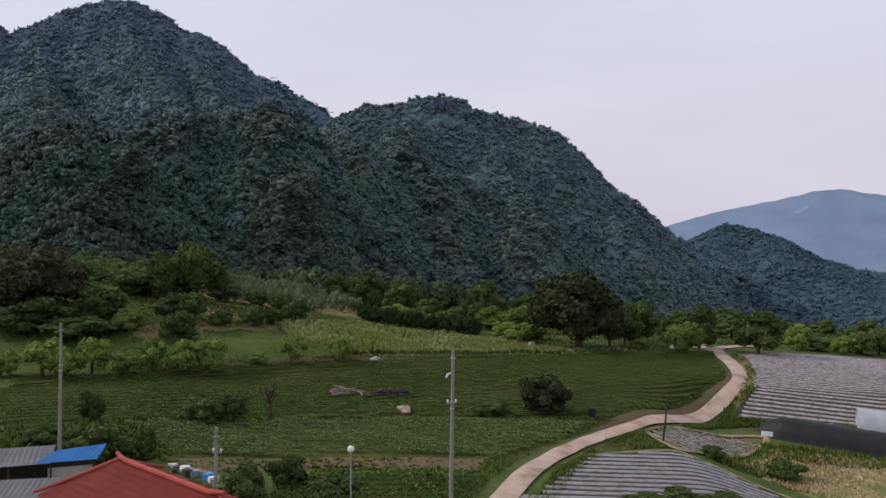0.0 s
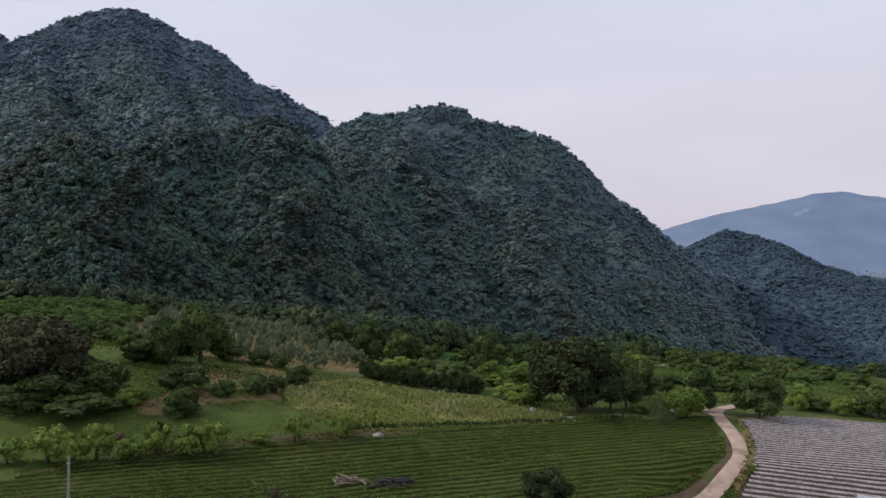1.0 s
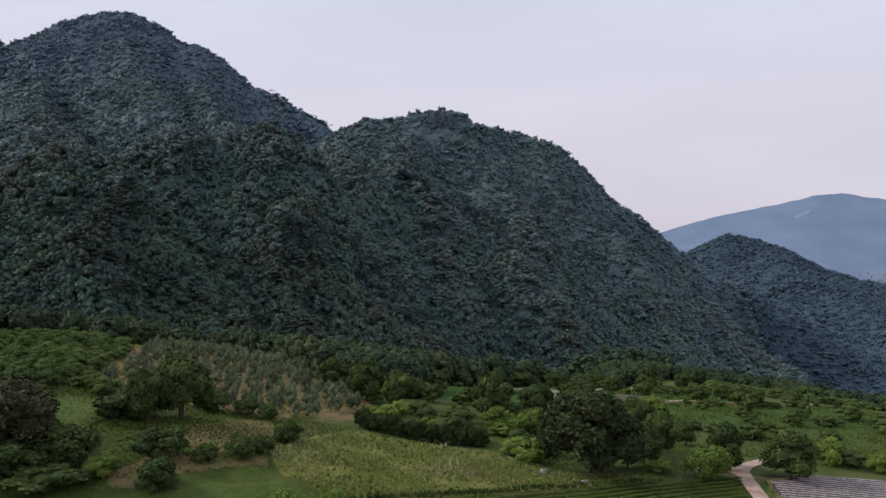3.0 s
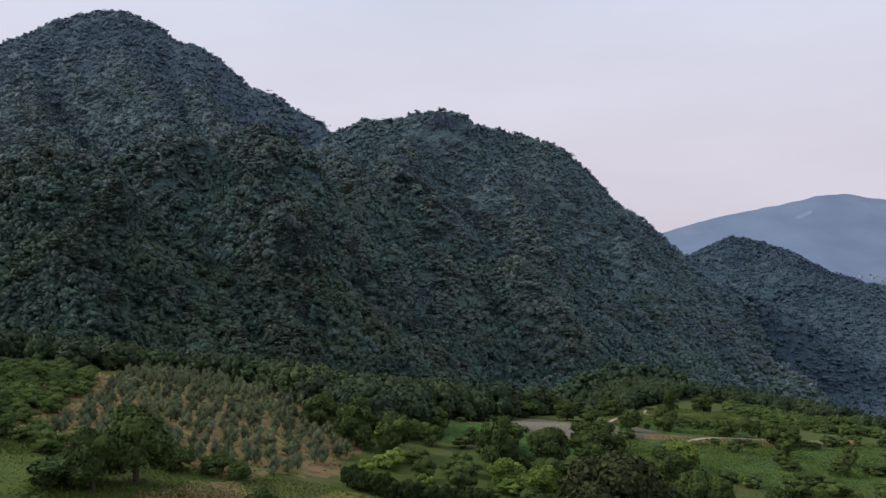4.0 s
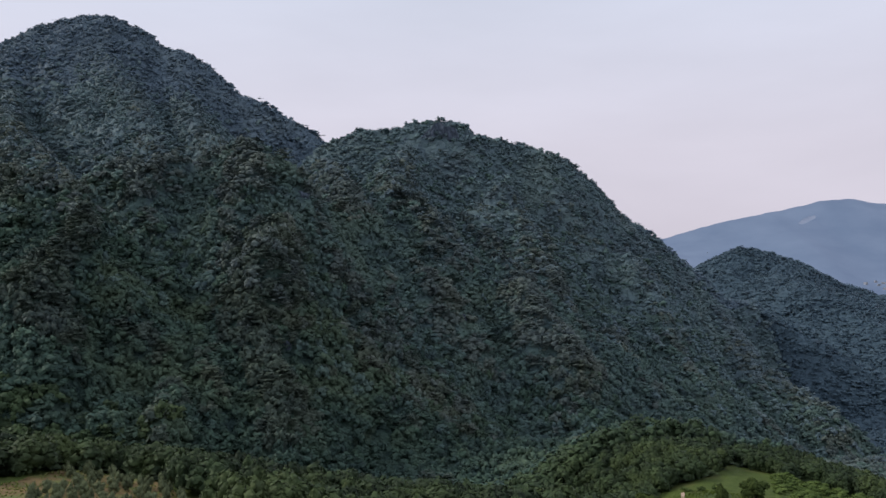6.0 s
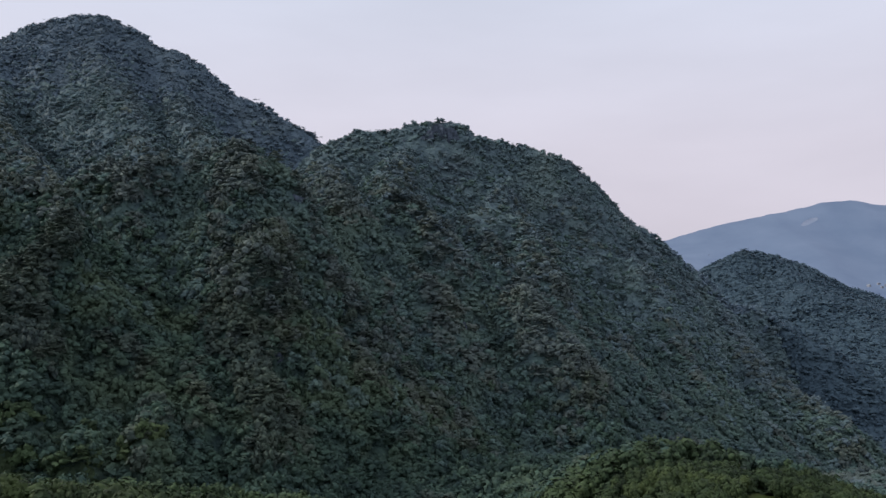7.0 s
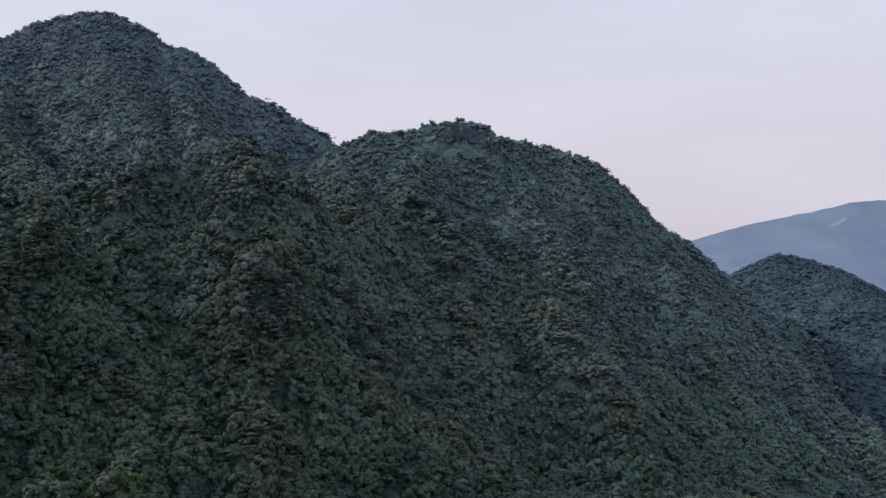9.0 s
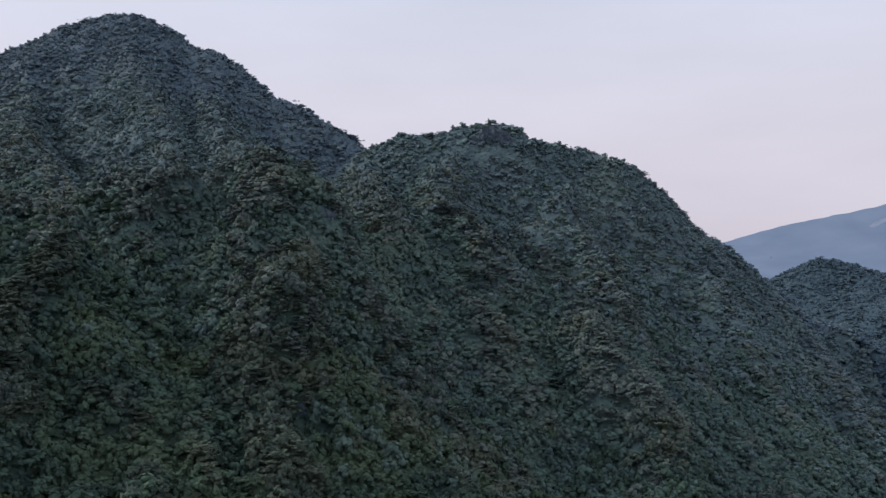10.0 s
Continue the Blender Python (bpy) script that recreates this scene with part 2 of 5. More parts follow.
DARK_EARTH = surface("dark_furrow_earth", (0.05, 0.036, 0.032), (0.105, 0.076, 0.066), 0.9, 0.1, bump=0.7)
BANK_SOIL = surface("brown_bank_soil", (0.065, 0.046, 0.028), (0.13, 0.095, 0.058), 0.9, 0.12, bump=0.8, third=(0.06, 0.085, 0.025), broad=2.5)
BARK = surface("bark", (0.05, 0.04, 0.032), (0.12, 0.10, 0.08), 0.5, 0.06, bump=0.8)
ROCK = surface("grey_cliff_rock", (0.046, 0.062, 0.088), (0.120, 0.148, 0.190), 4, 0.9, bump=0.9)


def leaf(name, low, high, third=None, broad=25, size=3.0, fine=0.45, island=0.5, per_object=0.0, tone=0.0):
    return surface(name, low, high, size, fine, rough=0.65 if tone else 0.85, bump=0.3 if tone else 0.4, island=island, third=third, broad=broad, per_object=per_object, spec=0.12 if tone else 0.06, tone=tone)


# LOWER, FOREST/PINE, HIGH, SUMMIT: distance haze painted into the leaf colour, each bluer.
LEAF_FOREST = leaf("hazed_mixed_forest_leaves", (0.051, 0.083, 0.094), (0.099, 0.161, 0.136), (0.102, 0.152, 0.127), 40, 9.0, 0.8, 0.0, tone=0.48)
LEAF_PINE = leaf("hazed_brownish_forest_leaves", (0.061, 0.082, 0.091), (0.119, 0.155, 0.137), (0.125, 0.151, 0.127), 40, 9.0, 0.8, 0.0, tone=0.48)
LEAF_LOWER = leaf("hazed_lower_forest_leaves", (0.027, 0.050, 0.051), (0.069, 0.119, 0.084), (0.076, 0.114, 0.074), 40, 9.0, 0.8, 0.0, tone=0.5)
LEAF_LOWER_PINE = leaf("hazed_lower_brownish_leaves", (0.034, 0.050, 0.050), (0.079, 0.110, 0.084), (0.085, 0.108, 0.078), 40, 9.0, 0.8, 0.0, tone=0.5)
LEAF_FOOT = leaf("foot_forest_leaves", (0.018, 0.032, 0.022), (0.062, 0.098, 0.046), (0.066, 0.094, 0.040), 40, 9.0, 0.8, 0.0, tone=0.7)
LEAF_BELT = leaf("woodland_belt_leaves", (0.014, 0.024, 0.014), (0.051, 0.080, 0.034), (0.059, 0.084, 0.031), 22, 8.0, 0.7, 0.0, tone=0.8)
LEAF_HIGH = leaf("hazed_high_forest_leaves", (0.081, 0.121, 0.146), (0.134, 0.202, 0.205), (0.138, 0.196, 0.194), 60, 12.0, 1.2, 0.0, tone=0.42)
LEAF_HIGH_PINE = leaf("hazed_high_brownish_leaves", (0.086, 0.122, 0.150), (0.140, 0.194, 0.205), (0.143, 0.190, 0.194), 60, 12.0, 1.2, 0.0, tone=0.42)
LEAF_SUMMIT = leaf("hazed_summit_forest_leaves", (0.083, 0.122, 0.165), (0.119, 0.173, 0.210), (0.121, 0.169, 0.202), 60, 12.0, 1.2, 0.0, tone=0.3)
# Haze over the far hill and side valley, painted into the leaf colour.
LEAF_FAR = leaf("far_woods_painted_haze", (0.053, 0.088, 0.118), (0.068, 0.109, 0.140), None, 60, 30.0, 5.0, 0.0, tone=0.15)
LEAF_DARK = leaf("dark_tree_leaves", (0.030, 0.050, 0.017), (0.086, 0.118, 0.036), per_object=0.25)
LEAF_BROWN = leaf("dull_brownish_leaves", (0.036, 0.040, 0.020), (0.090, 0.088, 0.046))
LEAF_BIG = leaf("old_tree_leaves", (0.020, 0.028, 0.012), (0.060, 0.072, 0.030))
LEAF_HEDGE = leaf("clipped_hedge_leaves", (0.016, 0.028, 0.010), (0.050, 0.072, 0.024))
LEAF_MID = leaf("green_tree_leaves", (0.035, 0.053, 0.016), (0.083, 0.114, 0.034), per_object=0.35)
LEAF_FRESH = leaf("fresh_green_leaves", (0.075, 0.115, 0.024), (0.180, 0.240, 0.054), per_object=0.3)
LEAF_SLOPE = leaf("orchard_slope_leaves", (0.040, 0.067, 0.019), (0.103, 0.144, 0.042), per_object=0.3)
LEAF_GREY = leaf("greyish_orchard_leaves", (0.058, 0.073, 0.040), (0.135, 0.160, 0.088), per_object=0.35)
LEAF_CROP = leaf("crop_leaves", (0.066, 0.114, 0.026), (0.128, 0.196, 0.046), (0.145, 0.200, 0.060), 12, 4.0, 0.3, 0.35)
LEAF_PALE = leaf("pale_crop_leaves", (0.098, 0.150, 0.042), (0.205, 0.270, 0.100), None, 10, 3.0, 0.3, 0.45)
BLADE = leaf("meadow_grass_blades", (0.11, 0.145, 0.032), (0.25, 0.275, 0.085), (0.20, 0.19, 0.08), 8, 3.0, 0.4, 0.5)
BLADE_GREEN = leaf("green_grass_blades", (0.057, 0.084, 0.017), (0.117, 0.153, 0.034), None, 8, 3.0, 0.4, 0.4)

# ---- building helpers ----
def mesh_of(name, verts, faces, material, smooth_faces=False):
    me = bpy.data.meshes.new(name)
    verts, faces = np.asarray(verts, np.float32), np.asarray(faces, np.int32)
    k = faces.shape[1]
    me.vertices.add(len(verts))
    me.vertices.foreach_set("co", verts.ravel())
    me.loops.add(faces.size)
    me.loops.foreach_set("vertex_index", faces.ravel())
    me.polygons.add(len(faces))
    me.polygons.foreach_set("loop_start", np.arange(0, faces.size, k, dtype=np.int32))
    me.polygons.foreach_set("loop_total", np.full(len(faces), k, np.int32))
    me.polygons.foreach_set("use_smooth", np.full(len(faces), smooth_faces))
    me.update(calc_edges=True)
    me.materials.append(material)
    return me


def thing(name, verts, faces, material, label="", category="", group="", kind="", parent=None, smooth_faces=False):
    ob = new(name, mesh_of(name, verts, faces, material, smooth_faces))
    ob.parent = parent
    return tagged(ob, label, category, group, kind)


def part(name, bm, material, parent, label=""):
    me = bpy.data.meshes.new(name)
    bm.to_mesh(me)
    bm.free()
    me.materials.append(material)
    ob = new(name, me)
    ob.parent = parent
    return tagged(ob, label)


def base(name, m, label, category, group="", kind=""):
    """An Empty at the foot of a thing."""
    ob = new(name)
    ob.matrix_basis = m
    return tagged(ob, label, category, group, kind)


def box(sx, sy, sz, x=0, y=0, z=0, bm=None, bevel=0.0):
    """A box standing on z, centred in x and y."""
    own = bmesh.new()
    bmesh.ops.create_cube(own, size=1, matrix=Matrix.Translation((x, y, z + sz / 2)) @ Matrix.Diagonal((sx, sy, sz, 1)))
    if bevel:
        bmesh.ops.bevel(own, geom=own.edges[:], offset=bevel, segments=2, affect="EDGES")
    if bm is None:
        return own
    me = bpy.data.meshes.new("tmp")
    own.to_mesh(me)
    own.free()
    bm.from_mesh(me)
    bpy.data.meshes.remove(me)
    return bm


def tube(points, radii, sides=8, bm=None):
    """A tapered round limb through points."""
    bm = bm or bmesh.new()
    rings = []
    for i, (p, r) in enumerate(zip(points, radii)):
        p = Vector(p)
        d = (Vector(points[min(i + 1, len(points) - 1)]) - Vector(points[max(i - 1, 0)])).normalized()
        a = d.cross(Vector((0.31, 0.95, 0.1))).normalized()
        b = d.cross(a)
        rings.append([bm.verts.new(p + r * (math.cos(q) * a + math.sin(q) * b)) for q in (2 * math.pi * k / sides for k in range(sides))])
    for lo, hi in zip(rings, rings[1:]):
        for k in range(sides):
            bm.faces.new((lo[k], lo[(k + 1) % sides], hi[(k + 1) % sides], hi[k]))
    bm.faces.new(rings[0][::-1])
    bm.faces.new(rings[-1])
    bmesh.ops.recalc_face_normals(bm, faces=bm.faces[:])
    return bm


def ico(subdivisions):
    bm = bmesh.new()
    bmesh.ops.create_icosphere(bm, subdivisions=subdivisions, radius=1)
    v = np.array([p.co[:] for p in bm.verts])
    f = np.array([[p.index for p in q.verts] for q in bm.faces])
    bm.free()
    return v, f


ICO1, ICO2 = ico(1), ico(2)


def crown(seed, lobes, leaves, size, core=ICO1, flat=0.8, spread=0.6, low=0.0, half=False, gap=0.84):
    """Foliage in a unit crown (radius 1, from z 0 to 2): a dense heart, lobes round it and, over them, many single leaf sprays. Triangles."""
    rng = np.random.default_rng(seed)
    i = np.arange(lobes) + 0.5
    up_ = (1 - i / lobes * 1.35) if half else (1 - 2 * i / lobes * 0.93)
    a = 2.39996 * i + rng.uniform(-0.45, 0.45, lobes)
    flatten = np.sqrt(np.maximum(1 - up_ ** 2, 0))
    reach = spread * rng.uniform(0.72, 1.18, lobes)
    centres = np.stack([flatten * np.cos(a) * reach, flatten * np.sin(a) * reach, 1.02 + low + (0.72 if half else 0.62) * up_ * rng.uniform(0.8, 1.12, lobes)], 1)
    radii = rng.uniform(0.75, 1.2, lobes) * (0.52 if lobes < 7 else 0.44 if lobes < 11 else 0.36)
    verts, faces, count = [], [], 0
    cv, cf = core
    hearts = [(c, r * gap) for c, r in zip(centres, radii)]
    if not half:
        hearts.append((np.array((0, 0, 1.0 + low)), 0.54))
    for c, r in hearts:
        v = cv * (1 + (0.22 if half else 0.13) * rng.standard_normal((len(cv), 1))) * (r, r, r * flat) + c
        verts.append(v)
        faces.append(cf + count)
        count += len(v)
    which = rng.choice(lobes, leaves, p=radii ** 2 / (radii ** 2).sum())
    d = rng.standard_normal((leaves, 3)) + 0.5 * (centres[which] - (0, 0, 1.0 + low)) / np.maximum(spread, 0.3)
    d[:, 2] += 0.35
    d /= np.linalg.norm(d, axis=1)[:, None]
    p = centres[which] + d * radii[which][:, None] * (1, 1, flat) * rng.uniform(0.85, 1.16, (leaves, 1))
    lean = d + 0.6 * rng.standard_normal((leaves, 3)) + (0, 0, 0.4)
    lean /= np.linalg.norm(lean, axis=1)[:, None]
    a = np.cross(lean, rng.standard_normal((leaves, 3)))
    a /= np.linalg.norm(a, axis=1)[:, None]
    b = np.cross(lean, a)
    s = size * rng.uniform(0.6, 1.3, (leaves, 1))
    quad = np.stack([p - a * s, p - b * s * 0.62 - lean * s * 0.1, p + a * s, p + b * s * 0.62 - lean * s * 0.1], axis=1).reshape(-1, 3)
    verts.append(quad)
    k = count + 4 * np.arange(leaves)[:, None]
    faces.append(k + np.array([0, 1, 2]))
    faces.append(k + np.array([0, 2, 3]))
    return np.concatenate(verts), np.concatenate(faces)


def scatter(templates, x, y, z, radius, tall, turn, pick):
    """Many turned and scaled templates joined into one set of vertices and faces."""
    verts, faces, count = [], [], 0
    for i, (tv, tf) in enumerate(templates):
        k = np.nonzero(pick == i)[0]
        if not len(k):
            continue
        c, s = np.cos(turn[k])[:, None], np.sin(turn[k])[:, None]
        r, h = radius[k][:, None], tall[k][:, None]
        v = np.stack([(tv[:, 0] * c - tv[:, 1] * s) * r + x[k][:, None], (tv[:, 0] * s + tv[:, 1] * c) * r + y[k][:, None], tv[:, 2] * 0.5 * h + z[k][:, None]], 2)
        verts.append(v.reshape(-1, 3))
        faces.append((tf[None] + (count + len(tv) * np.arange(len(k)))[:, None, None]).reshape(-1, tf.shape[1]))
        count += len(tv) * len(k)
    return np.concatenate(verts), np.concatenate(faces)


def inside(x, y, polygon):
    hit = np.zeros(np.shape(x), bool)
    for (ax, ay), (bx, by) in zip(polygon, polygon[1:] + polygon[:1]):
        if ay != by:
            hit ^= ((ay > y) != (by > y)) & (x < ax + (y - ay) * (bx - ax) / (by - ay))
    return hit


def jitter_grid(x0, x1, y0, y1, step, seed, shake=0.42):
    rng = np.random.default_rng(seed)
    gx, gy = np.meshgrid(np.arange(x0, x1, step), np.arange(y0, y1, step))
    gx = gx + (np.arange(gx.shape[0]) % 2)[:, None] * step / 2
    return (gx.ravel() + rng.uniform(-shake, shake, gx.size) * step, gy.ravel() + rng.uniform(-shake, shake, gx.size) * step)


def along(points, step):
    """A smooth line through plan points, resampled at even steps."""
    pts = np.array(points, float)
    s = np.concatenate([[0], np.cumsum(np.hypot(*np.diff(pts, axis=0).T))])
    fine = []
    for i in range(len(pts) - 1):
        p0, p1, p2, p3 = pts[max(i - 1, 0)], pts[i], pts[i + 1], pts[min(i + 2, len(pts) - 1)]
        for u in np.linspace(0, 1, 12, endpoint=False):
            fine.append(0.5 * (2 * p1 + (p2 - p0) * u + (2 * p0 - 5 * p1 + 4 * p2 - p3) * u * u + (3 * p1 - p0 - 3 * p2 + p3) * u ** 3))
    fine = np.array(fine + [pts[-1]])
    s = np.concatenate([[0], np.cumsum(np.hypot(*np.diff(fine, axis=0).T))])
    q = np.linspace(0, s[-1], max(2, int(s[-1] / step)))
    return np.stack([np.interp(q, s, fine[:, 0]), np.interp(q, s, fine[:, 1])], 1)


def strip(line, widths, lift, profile=None):
    """A draped band along a plan line; profile: heights across it, in metres."""
    line = np.asarray(line)
    d = np.gradient(line, axis=0)
    d /= np.linalg.norm(d, axis=1)[:, None]
    side = np.stack([-d[:, 1], d[:, 0]], 1)
    profile = profile or [0, 0, 0, 0, 0]
    k = len(profile)
    w = np.broadcast_to(np.asarray(widths, float), (len(line),))
    verts = []
    for j in range(k):
        p = line + side * (w * (0.5 - j / (k - 1)))[:, None]
        verts.append(np.stack([p[:, 0], p[:, 1], height(p[:, 0], p[:, 1]) + lift + profile[j]], 1))
    verts = np.stack(verts, 1).reshape(-1, 3)
    i, j = np.meshgrid(np.arange(len(line) - 1), np.arange(k - 1), indexing="ij")
    a = (i * k + j).ravel()
    return verts, np.stack([a, a + k, a + k + 1, a + 1], 1)


def to_rim(x, y, polygon):
    """The nearest points of a polygon's rim."""
    best, bx, by = np.full(x.shape, 1e9), x.copy(), y.copy()
    for (ax, ay), (cx_, cy_) in zip(polygon, polygon[1:] + polygon[:1]):
        dx, dy = cx_ - ax, cy_ - ay
        u = np.clip(((x - ax) * dx + (y - ay) * dy) / (dx * dx + dy * dy), 0, 1)
        px, py = ax + u * dx, ay + u * dy
        d = np.hypot(x - px, y - py)
        near = d < best
        best, bx, by = np.where(near, d, best), np.where(near, px, bx), np.where(near, py, by)
    return bx, by


def plot(polygon, step, lift, ragged=0.0, seed=0):
    """A draped sheet over a plan polygon, its rim drawn in to the outline and slightly uneven."""
    xs, ys = [p[0] for p in polygon], [p[1] for p in polygon]
    gx, gy = np.meshgrid(np.arange(min(xs) - step, max(xs) + 2 * step, step), np.arange(min(ys) - step, max(ys) + 2 * step, step))
    within = inside(gx, gy, polygon)
    ok = within[:-1, :-1] | within[1:, :-1] | within[:-1, 1:] | within[1:, 1:]
    rx, ry = to_rim(gx, gy, polygon)
    gx, gy = np.where(within, gx, rx), np.where(within, gy, ry)
    wob = np.where(within, 0, ragged)
    gx, gy = gx + wob * value_noise(gx, gy, 2.3, seed + 1), gy + wob * value_noise(gx, gy, 2.3, seed + 2)
    index = np.arange(gx.size).reshape(gx.shape)
    f = np.stack([index[:-1, :-1][ok], index[:-1, 1:][ok], index[1:, 1:][ok], index[1:, :-1][ok]], 1)
    used, f = np.unique(f, return_inverse=True)
    x, y = gx.ravel()[used], gy.ravel()[used]
    return np.stack([x, y, height(x, y) + lift - np.where(within.ravel()[used], 0, lift * 0.7)], 1), f.reshape(-1, 4)


def row_points(polygon, angle, spacing, step, seed, skip=0.06):
    """Plants set in straight rows over a plan polygon."""
    rng = np.random.default_rng(seed)
    c, s = math.cos(radians(angle)), math.sin(radians(angle))
    p = np.array(polygon)
    u, v = p @ (c, s), p @ (-s, c)
    gu, gv = np.meshgrid(np.arange(u.min(), u.max(), step), np.arange(v.min(), v.max(), spacing))
    gu = gu + rng.uniform(-0.35, 0.35, gu.shape) * step
    gv = gv + rng.uniform(-0.1, 0.1, gv.shape) * spacing * 0.6
    x, y = (gu * c - gv * s).ravel(), (gu * s + gv * c).ravel()
    ok = inside(x, y, polygon) & (rng.uniform(0, 1, x.size) > skip)
    return x[ok], y[ok]

# ---- ground, one sheet to the horizon ----
def graded(parts_):
    return np.unique(np.round(np.concatenate([np.arange(a, b, s) for a, b, s in parts_]), 3))


gx = graded([(-4600, -900, 370), (-900, -680, 44), (-680, -116, 8), (-116, 170, 2), (170, 720, 8), (720, 1100, 40), (1100, 4700, 300)])
gy = graded([(-1500, -100, 200), (-100, 20, 20), (20, 410, 2), (410, 1460, 7), (1460, 1800, 40), (1800, 4900, 300)])
X, Y = np.meshgrid(gx, gy)
Z = height(X, Y)
index = np.arange(X.size).reshape(X.shape)
quads = np.stack([index[:-1, :-1], index[:-1, 1:], index[1:, 1:], index[1:, :-1]], 2).reshape(-1, 4)
land = thing("ground", np.stack([X, Y, Z], 2).reshape(-1, 3), quads, GRASS, "rolling green farmland rising to steep wooded mountains", "ground", kind="structure", smooth_faces=True)
land.data.materials.append(WOOD_FLOOR)
cy, cz, cx = (Y[:-1, :-1] + 3).ravel(), Z[:-1, :-1].ravel(), X[:-1, :-1].ravel()
land.data.polygons.foreach_set("material_index", ((cy > 395) & (cy < 1700)).astype(np.int32))

# distant ridge across the valley
def far_ridge():
    nodes = [(-700, 60), (300, 90), (860, 118), (930, 108), (990, 125), (1080, 148), (1250, 190), (1420, 222), (1580, 262), (1700, 270), (1900, 245), (2300, 250), (3000, 150)]
    x = np.arange(-600, 2900, 12.0)
    top = np.interp(x, [a for a, b in nodes], [b for a, b in nodes]) + 5 * value_noise(x, x * 0, 90, 5) + 2 * value_noise(x, x * 0, 31, 6)
    rows = []
    for u in np.linspace(0, 1, 26):
        yy = 3650 - 900 * u + 90 * u * value_noise(x, x * 0 + 40 * u, 210, 8)
        rows.append(np.stack([x, yy, top * (1 - u) ** 1.15 - 95 * u + 22 * u * (1 - u) * 4 * value_noise(x, x * 0 + 300 * u, 170, 7)], 1))
    v = np.stack(rows, 0)
    i = np.arange(v.shape[0] * v.shape[1]).reshape(v.shape[:2])
    f = np.stack([i[:-1, :-1], i[1:, :-1], i[1:, 1:], i[:-1, 1:]], 2).reshape(-1, 4)
    return v.reshape(-1, 3), f


# Blue distance haze painted as emission, mottled by noise over the wooded slope.
HAZE = bpy.data.materials.new("distant_ridge_haze_glow")
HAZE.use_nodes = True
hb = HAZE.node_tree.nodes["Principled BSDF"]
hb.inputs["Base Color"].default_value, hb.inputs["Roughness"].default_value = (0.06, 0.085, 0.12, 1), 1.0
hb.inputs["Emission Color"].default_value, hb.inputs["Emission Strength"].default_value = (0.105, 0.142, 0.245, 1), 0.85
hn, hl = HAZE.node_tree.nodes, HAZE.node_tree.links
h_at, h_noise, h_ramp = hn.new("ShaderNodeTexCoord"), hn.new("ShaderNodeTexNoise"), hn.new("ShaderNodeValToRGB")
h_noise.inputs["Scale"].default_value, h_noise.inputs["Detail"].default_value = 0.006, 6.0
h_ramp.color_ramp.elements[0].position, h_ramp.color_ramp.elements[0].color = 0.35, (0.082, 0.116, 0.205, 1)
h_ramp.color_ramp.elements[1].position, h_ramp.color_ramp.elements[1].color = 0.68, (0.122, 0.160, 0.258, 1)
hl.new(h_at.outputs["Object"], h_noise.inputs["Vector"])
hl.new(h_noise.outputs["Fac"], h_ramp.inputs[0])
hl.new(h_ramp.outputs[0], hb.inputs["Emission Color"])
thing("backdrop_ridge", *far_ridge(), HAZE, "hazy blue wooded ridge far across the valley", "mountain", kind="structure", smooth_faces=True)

clear = surface("pale_clearing_haze_glow", (0.10, 0.125, 0.17), (0.18, 0.20, 0.24), 30, 8, bump=0)
# The bare ground gets the ridge's painted haze as a bluish glow.
clear.node_tree.nodes["Principled BSDF"].inputs["Emission Color"].default_value = (0.13, 0.16, 0.24, 1)
clear.node_tree.nodes["Principled BSDF"].inputs["Emission Strength"].default_value = 0.85


def clearing(x, y, z, wide, tall, lean, seed):
    rng = random.Random(seed)
    bm = bmesh.new()
    ring = [bm.verts.new((x + math.cos(q) * wide / 2 * rng.uniform(0.75, 1.1) + lean * math.sin(q) * tall / 2, y + 0.35 * math.sin(q) * tall, z + math.sin(q) * tall / 2 * rng.uniform(0.75, 1.1))) for q in (i * 0.4488 for i in range(14))]
    bm.faces.new(ring)
    tagged(part("backdrop_clearing", bm, clear, None), "pale bare clearing on the distant ridge", "clearing", kind="structure")


clearing(1450, 3455, 176, 52, 40, 1.5, 1)
clearing(1310, 3470, 118, 110, 17, 2.0, 2)
clearing(1000, 3300, 20, 40, 60, 0.3, 3)


def far_village():
    rng = random.Random(21)
    wall_ = surface("far_white_wall", (0.24, 0.26, 0.30), (0.36, 0.37, 0.41), 4, 1, bump=0)
    roof_ = surface("far_grey_roof", (0.16, 0.18, 0.22), (0.30, 0.30, 0.33), 4, 1, bump=0)
    for i in range(16):
        x, y = 1400 + 9 * i + rng.uniform(-20, 20), 2850 + rng.uniform(-50, 40)
        ob = base("far_house", Matrix.Translation((x, y, -62 + (y - 2850) * 0.25)) @ Matrix.Rotation(rng.uniform(0, 3), 4, "Z"), "small pale house in the distant valley village", "house", "valley village")
        w, d, h = rng.uniform(8, 15), rng.uniform(7, 10), rng.uniform(4, 7)
        part("wall", box(w, d, h), wall_, ob)
        bm = bmesh.new()
        pts = [bm.verts.new(p) for p in [(-w / 2 - 0.5, -d / 2 - 0.5, h), (w / 2 + 0.5, -d / 2 - 0.5, h), (w / 2 + 0.5, d / 2 + 0.5, h), (-w / 2 - 0.5, d / 2 + 0.5, h), (-w / 2 - 0.5, 0, h + 2.4), (w / 2 + 0.5, 0, h + 2.4)]]
        for q in ((0, 1, 5, 4), (2, 3, 4, 5), (0, 4, 3), (1, 2, 5), (3, 2, 1, 0)):
            bm.faces.new([pts[k] for k in q])
        part("roof", bm, roof_, ob)


far_village()

